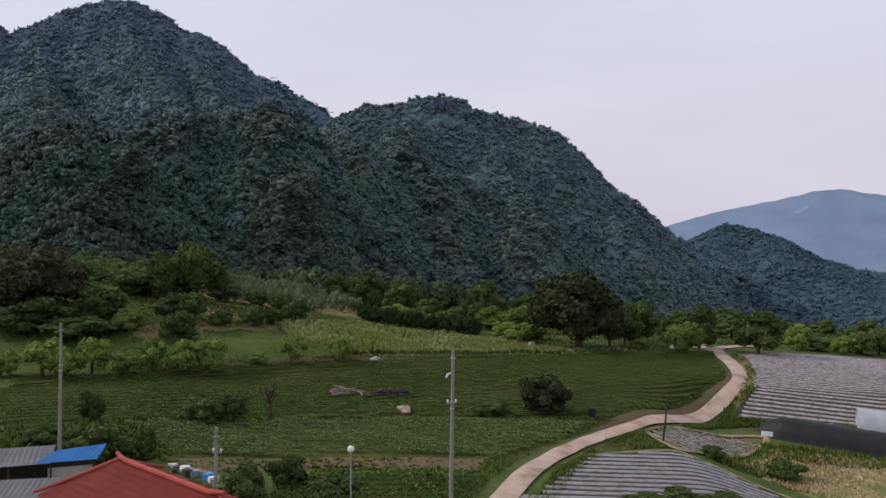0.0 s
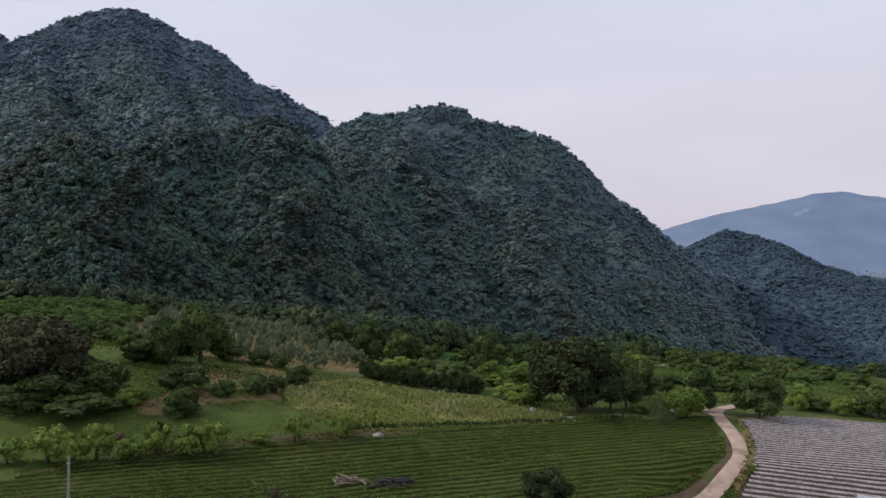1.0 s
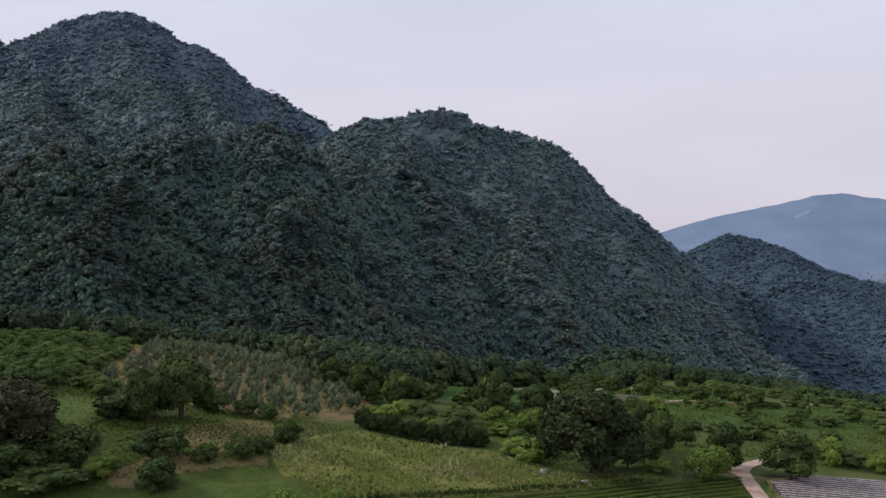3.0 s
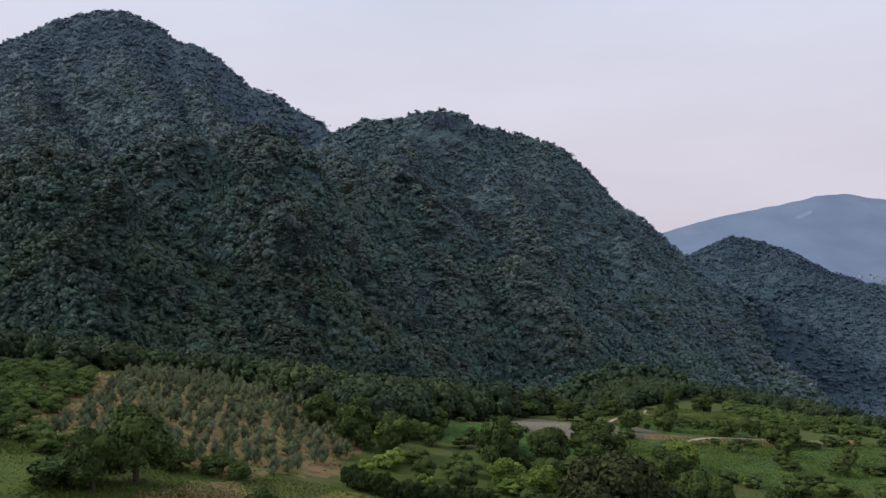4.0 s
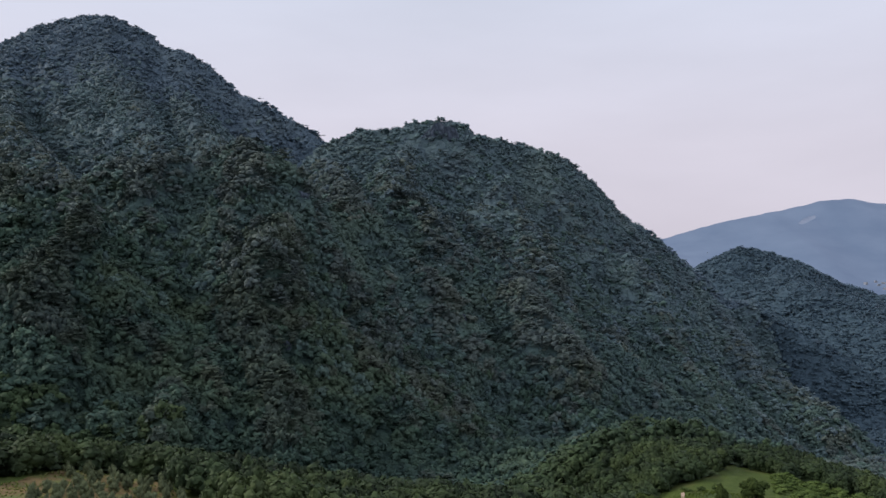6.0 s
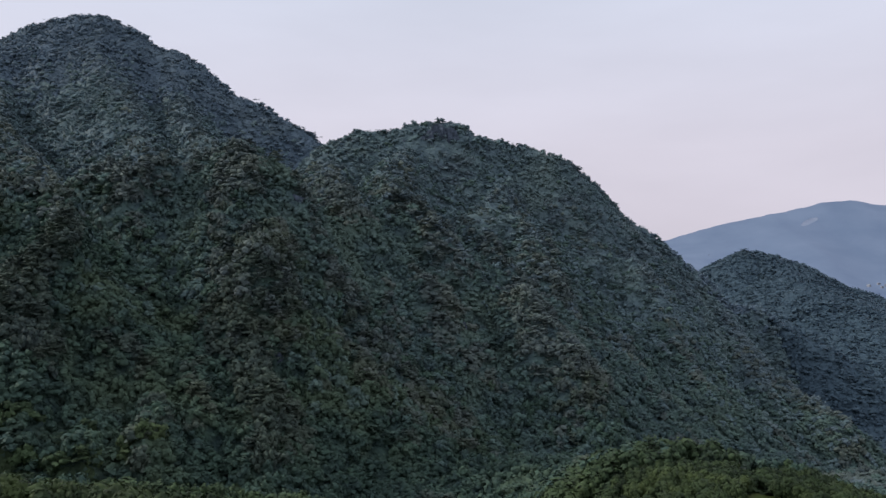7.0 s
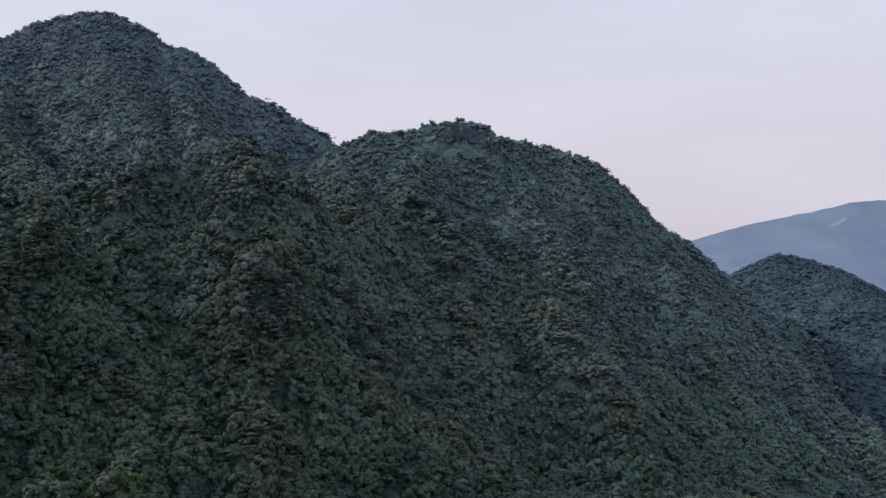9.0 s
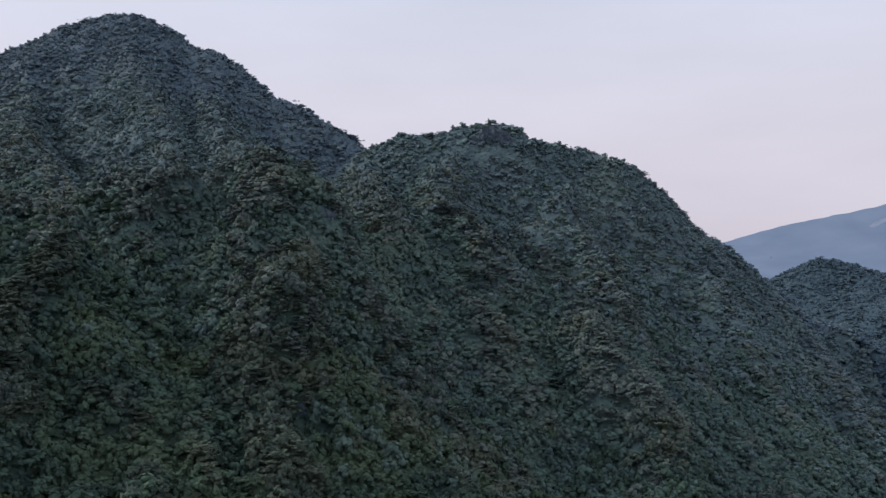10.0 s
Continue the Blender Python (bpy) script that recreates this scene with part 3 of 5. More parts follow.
# ---- mountain forest ----
CLEARED = [(-44, 908, 4), (-34, 906, 5), (-24, 905, 5), (-16, 901, 5), (-6, 900, 6), (4, 900, 6), (14, 901, 5), (-92, 621, 5), (13, 619, 4), (-80, 501, 3)]  # bare ground before the rock faces


def bare(x, y):
    return np.any([np.hypot(x - a, (y - b) * 0.8) < r for a, b, r in CLEARED], axis=0)


def leafy(seed, lobes, leaves, size):
    """A broadleaf crown in unit space: a few soft lobes under a coat of loose sprays that lie along them."""
    rng = np.random.default_rng(seed)
    i = np.arange(lobes) + 0.5
    up_ = 1 - i / lobes * 1.4
    a = 2.39996 * i + rng.uniform(-0.5, 0.5, lobes)
    out = np.sqrt(np.maximum(1 - up_ ** 2, 0)) * 0.6 * rng.uniform(0.75, 1.2, lobes)
    centres = np.stack([out * np.cos(a), out * np.sin(a), 1.1 + 0.62 * up_ * rng.uniform(0.8, 1.15, lobes)], 1)
    radii = rng.uniform(0.8, 1.2, lobes) * 0.46
    verts, faces, count = [], [], 0
    cv, cf = ICO1
    for c, r in zip(centres, radii):
        verts.append(cv * (1 + 0.16 * rng.standard_normal((len(cv), 1))) * (r * 0.86, r * 0.86, r * 0.66) + c)
        faces.append(cf + count)
        count += len(cv)
    which = rng.choice(lobes, leaves, p=radii ** 2 / (radii ** 2).sum())
    d = rng.standard_normal((leaves, 3)) + 0.9 * (centres[which] - (0, 0, 0.9))
    d /= np.linalg.norm(d, axis=1)[:, None]
    p = centres[which] + d * radii[which][:, None] * (1, 1, 0.8) * rng.uniform(0.86, 1.14, (leaves, 1))
    lean = d + 0.42 * rng.standard_normal((leaves, 3)) + (0, 0, 0.3)
    u = np.cross(lean, rng.standard_normal((leaves, 3)))
    u /= np.linalg.norm(u, axis=1)[:, None]
    w = np.cross(lean, u)
    w /= np.linalg.norm(w, axis=1)[:, None]
    s_ = size * rng.uniform(0.6, 1.4, (leaves, 1))
    verts.append(np.stack([p - u * s_, p + u * s_ * 0.5 - w * s_ * 0.8, p + u * s_ * 0.6 + w * s_ * 0.8], 1).reshape(-1, 3))
    faces.append(count + 3 * np.arange(leaves)[:, None] + np.array([0, 1, 2]))
    return np.concatenate(verts), np.concatenate(faces)


def shelves(seed, tiers, leaves, size):
    """An old pine's crown in the same unit space: broad flat plates of needles, one over the other, with gaps between."""
    rng = np.random.default_rng(seed)
    verts, faces, count = [], [], 0
    cv, cf = ICO1
    for i in range(tiers):
        u = i / max(tiers - 1, 1)
        r = (0.68 - 0.2 * u) * rng.uniform(0.8, 1.2)
        a = i * 2.4 + rng.uniform(-0.5, 0.5)
        off = (0.55 - 0.4 * u) * rng.uniform(0.6, 1.2)
        c = np.array((off * math.cos(a), off * math.sin(a), 0.85 + 1.0 * u + rng.uniform(-0.07, 0.07)))
        v = cv * (1 + 0.22 * rng.standard_normal((len(cv), 1))) * (r * 0.62, r * 0.62, 0.12) + c
        verts.append(v)
        faces.append(cf + count)
        count += len(v)
        m = leaves // tiers
        q = rng.uniform(0, 6.3, m)
        rr_ = r * np.sqrt(rng.uniform(0.25, 1.35, m))
        p = np.stack([rr_ * np.cos(q), rr_ * np.sin(q), rng.uniform(-0.02, 0.17, m)], 1) + c
        d = np.stack([np.cos(q), np.sin(q), rng.uniform(-0.25, 0.35, m)], 1) * size
        w = np.stack([-np.sin(q), np.cos(q), rng.uniform(-0.35, 0.35, m)], 1) * size * 0.6
        verts.append(np.stack([p - w, p + d, p + w], 1).reshape(-1, 3))
        faces.append(count + 3 * np.arange(m)[:, None] + np.array([0, 1, 2]))
        count += 3 * m
    return np.concatenate(verts), np.concatenate(faces)


def forest(name, x0, x1, y0, y1, cell, step, size, tall, seed, broad, pines, materials, label, blend=(0, 1), x_limit=0.525, keep=None, piny_bias=0.0, ground_cover=0.4, sink=0.0):
    """A closed forest of single crowns, broadleaf in the hollows and pine on the spurs, over a low leafy understorey."""
    rng = np.random.default_rng(seed)
    ux, uy = np.meshgrid(np.arange(x0, x1 + cell, cell), np.arange(y0, y1 + cell, cell))
    ny, nx = ux.shape
    land_z = height(ux, uy)
    under = land_z + ground_cover * tall * (1 + 0.3 * value_noise(ux, uy, 7, seed + 7)) + rng.uniform(-0.7, 0.7, ux.shape)
    for edge in (np.s_[0, :], np.s_[-1, :], np.s_[:, 0], np.s_[:, -1]):
        under[edge] = land_z[edge] - 1
    sight = np.abs(ux) < x_limit * uy + 30
    if keep:
        sight &= keep(ux, uy)
    index = np.arange(ux.size).reshape(ny, nx)
    a, b, c, d = (q[sight[:-1, :-1]] for q in (index[:-1, :-1], index[:-1, 1:], index[1:, 1:], index[1:, :-1]))
    low_faces = np.concatenate([np.stack([a, b, c], 1), np.stack([a, c, d], 1)])
    low_verts = np.stack([(ux + rng.uniform(-0.3, 0.3, ux.shape) * cell).ravel(), (uy + rng.uniform(-0.3, 0.3, ux.shape) * cell).ravel(), under.ravel()], 1)
    tx, ty = jitter_grid(x0, x1, y0, y1, step / 1.3, seed)
    ok = (np.abs(tx) < x_limit * ty + 30) & ~bare(tx, ty)
    if keep:
        ok &= keep(tx, ty)
    tx, ty = tx[ok], ty[ok]
    tz = height(tx, ty)
    rise, tilt_ = (height(tx, ty + 9) - tz) / 9, (height(tx + 9, ty) - tz) / 9
    ok = (rise > -0.5) & (rng.uniform(0, 1, len(tx)) < np.sqrt(1 + rise ** 2 + tilt_ ** 2) / 1.75)  # as dense on steep ground; slopes that fall off to the far side keep the understorey alone
    tx, ty, tz = tx[ok], ty[ok], tz[ok]
    n = len(tx)
    spur = tz - 0.25 * (height(tx - 26, ty) + height(tx + 26, ty) + height(tx - 13, ty) + height(tx + 13, ty))
    piny = spur / 9 + 0.8 * value_noise(tx, ty, 55, seed + 3) + 0.4 * value_noise(tx, ty, 21, seed + 4) + rng.uniform(-0.35, 0.35, n) + piny_bias > 0.4
    tiered = rng.uniform(0, 1, n) < np.where(piny, 0.3, 0.05) * (piny_bias > -5)
    r = size * (1 + 0.18 * value_noise(tx, ty, 40, seed) + rng.uniform(-0.36, 0.42, n))
    h = tall * (1 + rng.uniform(-0.16, 0.2, n)) * np.where(tiered, 1.1, 1.0)
    shade = 0.5 + 0.08 * value_noise(tx, ty, 48, seed + 5) + 0.1 * value_noise(tx, ty, 17, seed + 6) + rng.uniform(-0.17, 0.17, n)
    shade = np.clip(shade + 0.35 * (rng.uniform(0, 1, n) > 0.965), 0, 1)
    # farther trees more often take the material with more painted haze
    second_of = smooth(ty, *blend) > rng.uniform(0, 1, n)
    turn = rng.uniform(0, 6.3, n)
    kinds = broad + pines
    pick = np.where(tiered, len(broad) + rng.integers(0, len(pines), n), rng.integers(0, len(broad), n))
    # loose sprays over the understorey
    e1, e2 = low_verts[low_faces[:, 1]] - low_verts[low_faces[:, 0]], low_verts[low_faces[:, 2]] - low_verts[low_faces[:, 0]]
    normal = np.cross(e1, e2)
    area = np.linalg.norm(normal, axis=1) / 2
    normal /= 2 * area[:, None] + 1e-9
    size_ = 0.3 * size
    of = np.repeat(np.arange(len(low_faces)), np.minimum(np.floor(0.45 * area * (normal[:, 1] < 0.3) / size_ ** 2 + rng.uniform(0, 1, len(area))).astype(int), 8))
    q1, q2 = rng.uniform(0, 1, (2, len(of), 1))
    at_ = low_verts[low_faces[of, 0]] + e1[of] * np.where(q1 + q2 > 1, 1 - q1, q1) + e2[of] * np.where(q1 + q2 > 1, 1 - q2, q2) + normal[of] * size_ * rng.uniform(0.0, 1.2, (len(of), 1))
    lean = normal[of] + (0, 0, 0.3) + 0.45 * rng.standard_normal((len(of), 3))
    u = np.cross(lean, rng.standard_normal((len(of), 3)))
    u /= np.linalg.norm(u, axis=1)[:, None]
    w = np.cross(lean, u)
    w /= np.linalg.norm(w, axis=1)[:, None]
    k = len(low_verts) + 3 * np.arange(len(of))[:, None]
    low_faces = np.concatenate([low_faces, k + np.array([0, 1, 2])])
    low_verts = np.concatenate([low_verts, np.stack([at_ - u * size_, at_ + (0.5 * u - 0.8 * w) * size_, at_ + (0.5 * u + 0.8 * w) * size_], 1).reshape(-1, 3)])
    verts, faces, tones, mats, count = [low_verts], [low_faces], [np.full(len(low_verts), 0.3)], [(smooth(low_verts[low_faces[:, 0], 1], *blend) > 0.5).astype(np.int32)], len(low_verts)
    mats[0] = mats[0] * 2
    for i, (tv, tf) in enumerate(kinds):
        k = np.nonzero(pick == i)[0]
        if not len(k):
            continue
        v, f = scatter([(tv, tf)], tx[k], ty[k], tz[k] - sink * h[k], r[k], h[k], turn[k], np.zeros(len(k), int))
        verts.append(v)
        faces.append(f + count)
        count += len(v)
        tones.append(np.clip(np.repeat(shade[k], len(tv)) + rng.uniform(-0.07, 0.07, len(v)), 0, 1))
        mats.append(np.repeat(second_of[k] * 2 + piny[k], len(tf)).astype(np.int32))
    ob = thing(name, np.concatenate(verts), np.concatenate(faces), materials[0], label, "forest", kind="stuff", smooth_faces=True)
    for m in materials[1:]:
        ob.data.materials.append(m)
    ob.data.attributes.new("tone", "FLOAT", "POINT").data.foreach_set("value", np.concatenate(tones).astype(np.float32))
    ob.data.polygons.foreach_set("material_index", np.concatenate(mats))
    return ob


BELT_BROAD = [leafy(360 + i, 9, 420, 0.105) for i in range(6)]
NEAR_BROAD = [leafy(300 + i, 6, 110, 0.19) for i in range(6)]
NEAR_PINES = [shelves(310 + i, 7, 168, 0.24) for i in range(6)]
MID_BROAD = [leafy(320 + i, 5, 60, 0.22) for i in range(5)]
MID_PINES = [shelves(330 + i, 6, 90, 0.28) for i in range(5)]
HIGH_BROAD = [leafy(325 + i, 4, 36, 0.25) for i in range(5)]
HIGH_PINES = [shelves(335 + i, 5, 55, 0.3) for i in range(5)]
FAR_BROAD = [leafy(340 + i, 3, 16, 0.3) for i in range(5)]
FAR_PINES = [shelves(350 + i, 3, 15, 0.32) for i in range(5)]

# From foot to crest, blend swaps in leaves with more painted haze by distance.
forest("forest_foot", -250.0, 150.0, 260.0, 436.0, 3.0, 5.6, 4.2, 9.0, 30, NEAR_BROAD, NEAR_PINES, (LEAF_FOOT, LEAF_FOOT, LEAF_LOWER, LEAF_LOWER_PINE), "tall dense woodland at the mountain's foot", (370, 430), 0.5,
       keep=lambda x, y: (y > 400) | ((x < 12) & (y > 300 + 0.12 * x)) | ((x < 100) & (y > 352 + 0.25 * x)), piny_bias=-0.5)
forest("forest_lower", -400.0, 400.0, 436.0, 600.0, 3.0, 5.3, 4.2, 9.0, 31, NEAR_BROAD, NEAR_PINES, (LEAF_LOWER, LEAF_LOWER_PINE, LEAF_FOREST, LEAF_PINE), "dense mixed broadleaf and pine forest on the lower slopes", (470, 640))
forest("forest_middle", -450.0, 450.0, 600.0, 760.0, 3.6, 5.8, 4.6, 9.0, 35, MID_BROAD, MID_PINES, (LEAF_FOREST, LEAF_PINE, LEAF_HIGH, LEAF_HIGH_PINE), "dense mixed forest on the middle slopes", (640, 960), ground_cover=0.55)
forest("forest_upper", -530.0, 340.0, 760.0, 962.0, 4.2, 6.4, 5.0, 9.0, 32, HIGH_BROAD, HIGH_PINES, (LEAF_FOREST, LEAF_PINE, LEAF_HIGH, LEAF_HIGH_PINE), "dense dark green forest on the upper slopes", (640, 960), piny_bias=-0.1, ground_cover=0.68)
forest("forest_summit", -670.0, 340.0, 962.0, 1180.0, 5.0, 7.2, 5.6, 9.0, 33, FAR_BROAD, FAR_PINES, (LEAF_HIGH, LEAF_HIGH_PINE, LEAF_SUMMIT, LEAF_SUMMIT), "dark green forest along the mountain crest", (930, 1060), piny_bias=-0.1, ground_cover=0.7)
forest("forest_valley", 340.0, 680.0, 640.0, 1180.0, 6.0, 8.0, 6.0, 8.0, 36, FAR_BROAD, FAR_PINES, (LEAF_FAR, LEAF_FAR), "dark woods down in the side valley, blue with painted haze", (5000, 5001), ground_cover=0.75)
forest("forest_far_hill", 300.0, 800.0, 1180.0, 1445.0, 6.0, 8.0, 6.4, 8.0, 34, FAR_BROAD, FAR_PINES, (LEAF_FAR, LEAF_FAR), "green wooded hill behind the mountain, blue with painted haze", (5000, 5001), ground_cover=0.75)

# ---- fields, meadow and tracks ----
UPPER = [(-62, 82), (-46, 90), (-32, 100), (-9, 109), (12, 118.5), (28.7, 124.5), (40.6, 128.5), (38, 117), (35.4, 108.5), (31, 103), (16.5, 87.5), (-2, 85.5), (-15, 84), (-28, 80.5), (-38, 76), (-52, 70)]
LOWER = [(-29, 78.5), (-15.6, 82), (-2, 84), (15.5, 85), (10.5, 78.5), (5.2, 73.2), (-10, 71.5), (-22, 69.8)]
FRONT = [(-12, 67), (2.6, 68), (0.5, 61), (-2.5, 52), (-14, 52)]
MULCH = [(44.2, 127.2), (52, 131), (67, 129.5), (92, 126.5), (92, 88), (62, 92.5), (45.5, 97), (33.5, 97.5), (37.2, 103), (40.8, 112), (43, 120)]
SMALL_PLOT = [(19.6, 82.6), (26.6, 89), (34.2, 91), (31.6, 86.2), (26.5, 81), (21.4, 77.6)]
SILVER_PLOT = [(12.6, 74.3), (20.6, 76.8), (23, 75.6), (33.5, 69), (33.5, 55), (3.5, 55), (6.6, 63.5)]
STRAW = [(27.2, 80.3), (33.5, 86.4), (44, 83.5), (60, 77), (60, 62), (36, 70), (30, 75.5)]
MEADOW_PLOT = [(-24, 124), (-20, 132), (-14.5, 143), (-2, 139.5), (6, 137.5), (16, 127), (26, 127), (30, 126), (12, 119.4), (-9, 110), (-13, 112), (-20, 117)]


def field(name, polygon, material, label, step=1.0, lift=0.07, ragged=0.5, seed=1):
    return thing(name, *plot(polygon, step, lift, ragged, seed), material, label, "field", kind="structure", smooth_faces=True)


field("crop_field_upper", UPPER, CROP_SOIL, "wide field of low green crops in rows", seed=2)
field("crop_field_lower", LOWER, CROP_SOIL, "field of pale leafy vegetables", seed=3)
field("crop_field_front", FRONT, CROP_SOIL, "field of bushy green crops beside the track", seed=4)
mulch_field = field("mulched_field", MULCH, DARK_EARTH, "sloping field in ridges under silvery plastic film", seed=5, ragged=0.3)
small_field = field("small_plot", SMALL_PLOT, PALE_SOIL, "small plot of film-covered ridges with green seedlings", seed=6, step=0.7)
silver_field = field("silver_plot", SILVER_PLOT, DARK_EARTH, "plot of ridges under grey plastic film", seed=7, step=0.7, ragged=0.2)
field("straw_plot", STRAW, surface("dry_straw", (0.25, 0.19, 0.10), (0.46, 0.36, 0.20), 1.2, 0.15, third=(0.14, 0.17, 0.05), broad=6, bump=0.7), "patch of dry cut straw with weeds", seed=8)
field("meadow", MEADOW_PLOT, MEADOW, "tall half-dry yellowish meadow grass", seed=9, ragged=1.2)
field("brown_clearing", [(-37, 129), (-33, 137), (-27, 141), (-22.5, 131), (-22.8, 124.5), (-28, 121.5), (-33, 120)], PALE_SOIL, "bare ochre clearing among shrubs", seed=10, ragged=1.4)
field("brown_path", [(-41, 110), (-37, 119), (-34.5, 119), (-32, 117.5), (-24, 121.5), (-23, 119.5), (-31, 115), (-37, 108.6)], PALE_SOIL, "worn earth path up the bank", seed=11, ragged=0.9, lift=0.09)
field("grave_lawn", [(-56, 121), (-60, 134), (-53, 139), (-48, 137), (-46, 127), (-47, 122.5)], LAWN, "small bright mown lawn on the hillside", seed=12, ragged=1.0)
field("saddle_lawn", [(-70, 88), (-46, 92), (-32, 101.5), (-13, 110), (-20, 116), (-38, 107), (-62, 104), (-80, 104)], LAWN, "strip of short bright grass below the bank", seed=13, ragged=0.8)
field("orchard_floor", [(-75, 150), (-82, 200), (-78, 246), (-56, 240), (-40, 222), (-27, 200), (-14, 172), (-16, 152), (-27, 142.5), (-40, 143)], PALE_SOIL, "dry ochre orchard ground with grass between trees", step=1.5, seed=14, ragged=2.0)
field("dirt_verge", [(-23, 69), (-10, 70.9), (4.6, 72.4), (3.0, 69.2), (-12, 68.2), (-20, 66)], SOIL, "strip of bare brown earth between fields", seed=15, lift=0.09)
field("earth_bank", [(13.5, 83), (17.3, 87.2), (31.5, 102.4), (35.8, 108), (38.3, 116.5), (38.8, 116), (37, 107), (32.6, 101.6), (18.8, 86.2), (14.2, 82)], BANK_SOIL, "bare brown earth bank along the track", step=0.6, seed=16, lift=0.1, ragged=0.2)
field("left_verge", [(-62, 66), (-38, 74.5), (-29, 79), (-24, 72.5), (-36, 68), (-60, 60)], SOIL, "weedy brown earth at the field's edge", seed=17, lift=0.05, ragged=1.0)
field("mulch_verge", [(40.6, 117), (42.8, 121), (43.6, 127.6), (51.5, 132), (54, 131.6), (44.2, 127), (43.2, 120), (41, 112), (37.4, 103), (33.6, 98), (34.5, 101)], PALE_SOIL, "ochre verge beside the mulched field", step=0.7, seed=18, ragged=0.3, lift=0.13)
# farther terraces
field("far_plot_green", [(-7, 200), (8, 199), (24, 187), (34, 172), (14, 176), (-6, 186)], surface("paddy_green", (0.03, 0.075, 0.02), (0.07, 0.14, 0.035), 3, 0.3), "flat green crop terrace", step=1.5, seed=20)
ridged_plot = field("far_plot_mulched", [(9, 201.5), (20, 228), (31, 214), (27, 198), (24.5, 188.5)], surface("bare_ridged_soil", (0.085, 0.085, 0.055), (0.19, 0.17, 0.125), 1.5, 0.3, bump=0.9, third=(0.07, 0.09, 0.035), broad=6), "bare greyish ridged plot", step=1.5, seed=21)
field("far_plot_stony", [(32, 214), (36, 222), (45, 210), (44, 196), (28, 192)], surface("stony_soil", (0.075, 0.08, 0.05), (0.17, 0.155, 0.11), 1.5, 0.3, bump=0.9, third=(0.065, 0.085, 0.03), broad=6), "stony bare plot", step=1.5, seed=22)
field("far_lawn", [(34, 221), (45, 262), (58, 300), (66, 303), (66, 283), (57, 262), (45, 243)], LAWN, "bright grassy terrace by a footpath", step=1.5, seed=23, ragged=1.2)
field("far_plot_crops", [(66, 300), (84, 286), (84, 262), (72, 231), (58, 222), (46, 236), (60, 260)], surface("dull_green_crops", (0.045, 0.070, 0.028), (0.085, 0.115, 0.048), 3, 0.3, bump=0.8, third=(0.10, 0.11, 0.045), broad=9), "dull green terrace of low crops", step=1.5, seed=24, ragged=0.8)
field("far_plot_low", [(46, 233), (57, 220.5), (70, 214), (60, 203), (44, 212)], surface("terrace_green", (0.035, 0.08, 0.025), (0.075, 0.13, 0.045), 3, 0.3), "green crop terrace", step=1.5, seed=25, ragged=0.8)
field("far_plot_pale", [(40, 203), (60, 200), (84, 206), (84, 199), (56, 193), (38, 196)], PALE_SOIL, "pale dry strip between terraces", step=1.5, seed=26, ragged=1.0)
field("far_plot_near", [(36, 192), (56, 191), (86, 196), (84, 168), (50, 158), (38, 172)], surface("near_terrace_green", (0.035, 0.075, 0.02), (0.08, 0.13, 0.04), 3, 0.3), "green terrace below the track", step=1.5, seed=27, ragged=1.0)
field("vineyard_floor", [(86, 244), (84, 290), (102, 342), (114, 314), (121, 280), (121, 248), (112, 224), (92, 220)], LAWN, "bright green orchard ground", step=2.0, seed=28, ragged=2.0)

track = along([(-2.5, 30), (-0.5, 45), (2, 56), (4.9, 64), (7.6, 70.3), (12.3, 77.3), (19.4, 85), (27.5, 94.5), (33.5, 101.4), (37.6, 108), (39.9, 117), (40.9, 125), (42.2, 132), (45.5, 137), (51, 141)], 0.8)
thing("track", *strip(track, np.interp(np.arange(len(track)), [0, len(track) * 0.4, len(track)], [2.2, 1.9, 2.2]) * (1 + 0.1 * value_noise(track[:, 0], track[:, 1], 2.2, 9)), 0.16, [0, 0.06, 0.07, 0.08, 0.06, 0]), CONCRETE, "pale winding concrete farm track", "road", kind="structure", smooth_faces=True)
PATCH = surface("grey_track_patch", (0.16, 0.145, 0.14), (0.27, 0.25, 0.245), 0.8, 0.1, bump=0.3)
thing("track_patch", *strip(along([(3.4, 55.5), (4.6, 59.5), (6.2, 63.4)], 0.5), np.interp(np.arange(len(along([(3.4, 55.5), (4.6, 59.5), (6.2, 63.4)], 0.5))), [0, 9, 17], [0.8, 0.75, 0.35]), 0.3), PATCH, "grey mended patch on the farm track", "road", kind="structure", smooth_faces=True)
thing("track_branch", *strip(along([(41.6, 129), (40.5, 134.5), (42.5, 141)], 0.8), 2.2, 0.17), CONCRETE, "short branch of the farm track", "road", kind="structure", smooth_faces=True)
thing("footpath", *strip(along([(36.6, 221), (40, 232), (46, 245), (61, 265), (61.6, 272), (62.8, 279), (61.5, 290), (64, 301)], 1.2), 0.9, 0.2), CONCRETE, "pale footpath over the grassy terrace", "path", kind="structure", smooth_faces=True)
thing("valley_lane", *strip(along([(46, 193), (52, 199), (62, 201.5), (74, 201)], 1.2), 1.2, 0.2), CONCRETE, "pale lane along the terraces", "path", kind="structure", smooth_faces=True)


# ---- crops ----
def sprig(seed, leaves, size):
    """A low leafy plant in the unit space of a crown."""
    rng = np.random.default_rng(seed)
    a = np.arange(leaves) * 2.4 + rng.uniform(-0.4, 0.4, leaves)
    out = np.stack([np.cos(a), np.sin(a), np.zeros(leaves)], 1)
    side = np.stack([-np.sin(a), np.cos(a), np.zeros(leaves)], 1) * size
    h = rng.uniform(0.5, 1.9, (leaves, 1)) * (0, 0, 1)
    r = rng.uniform(0.5, 1.0, (leaves, 1))
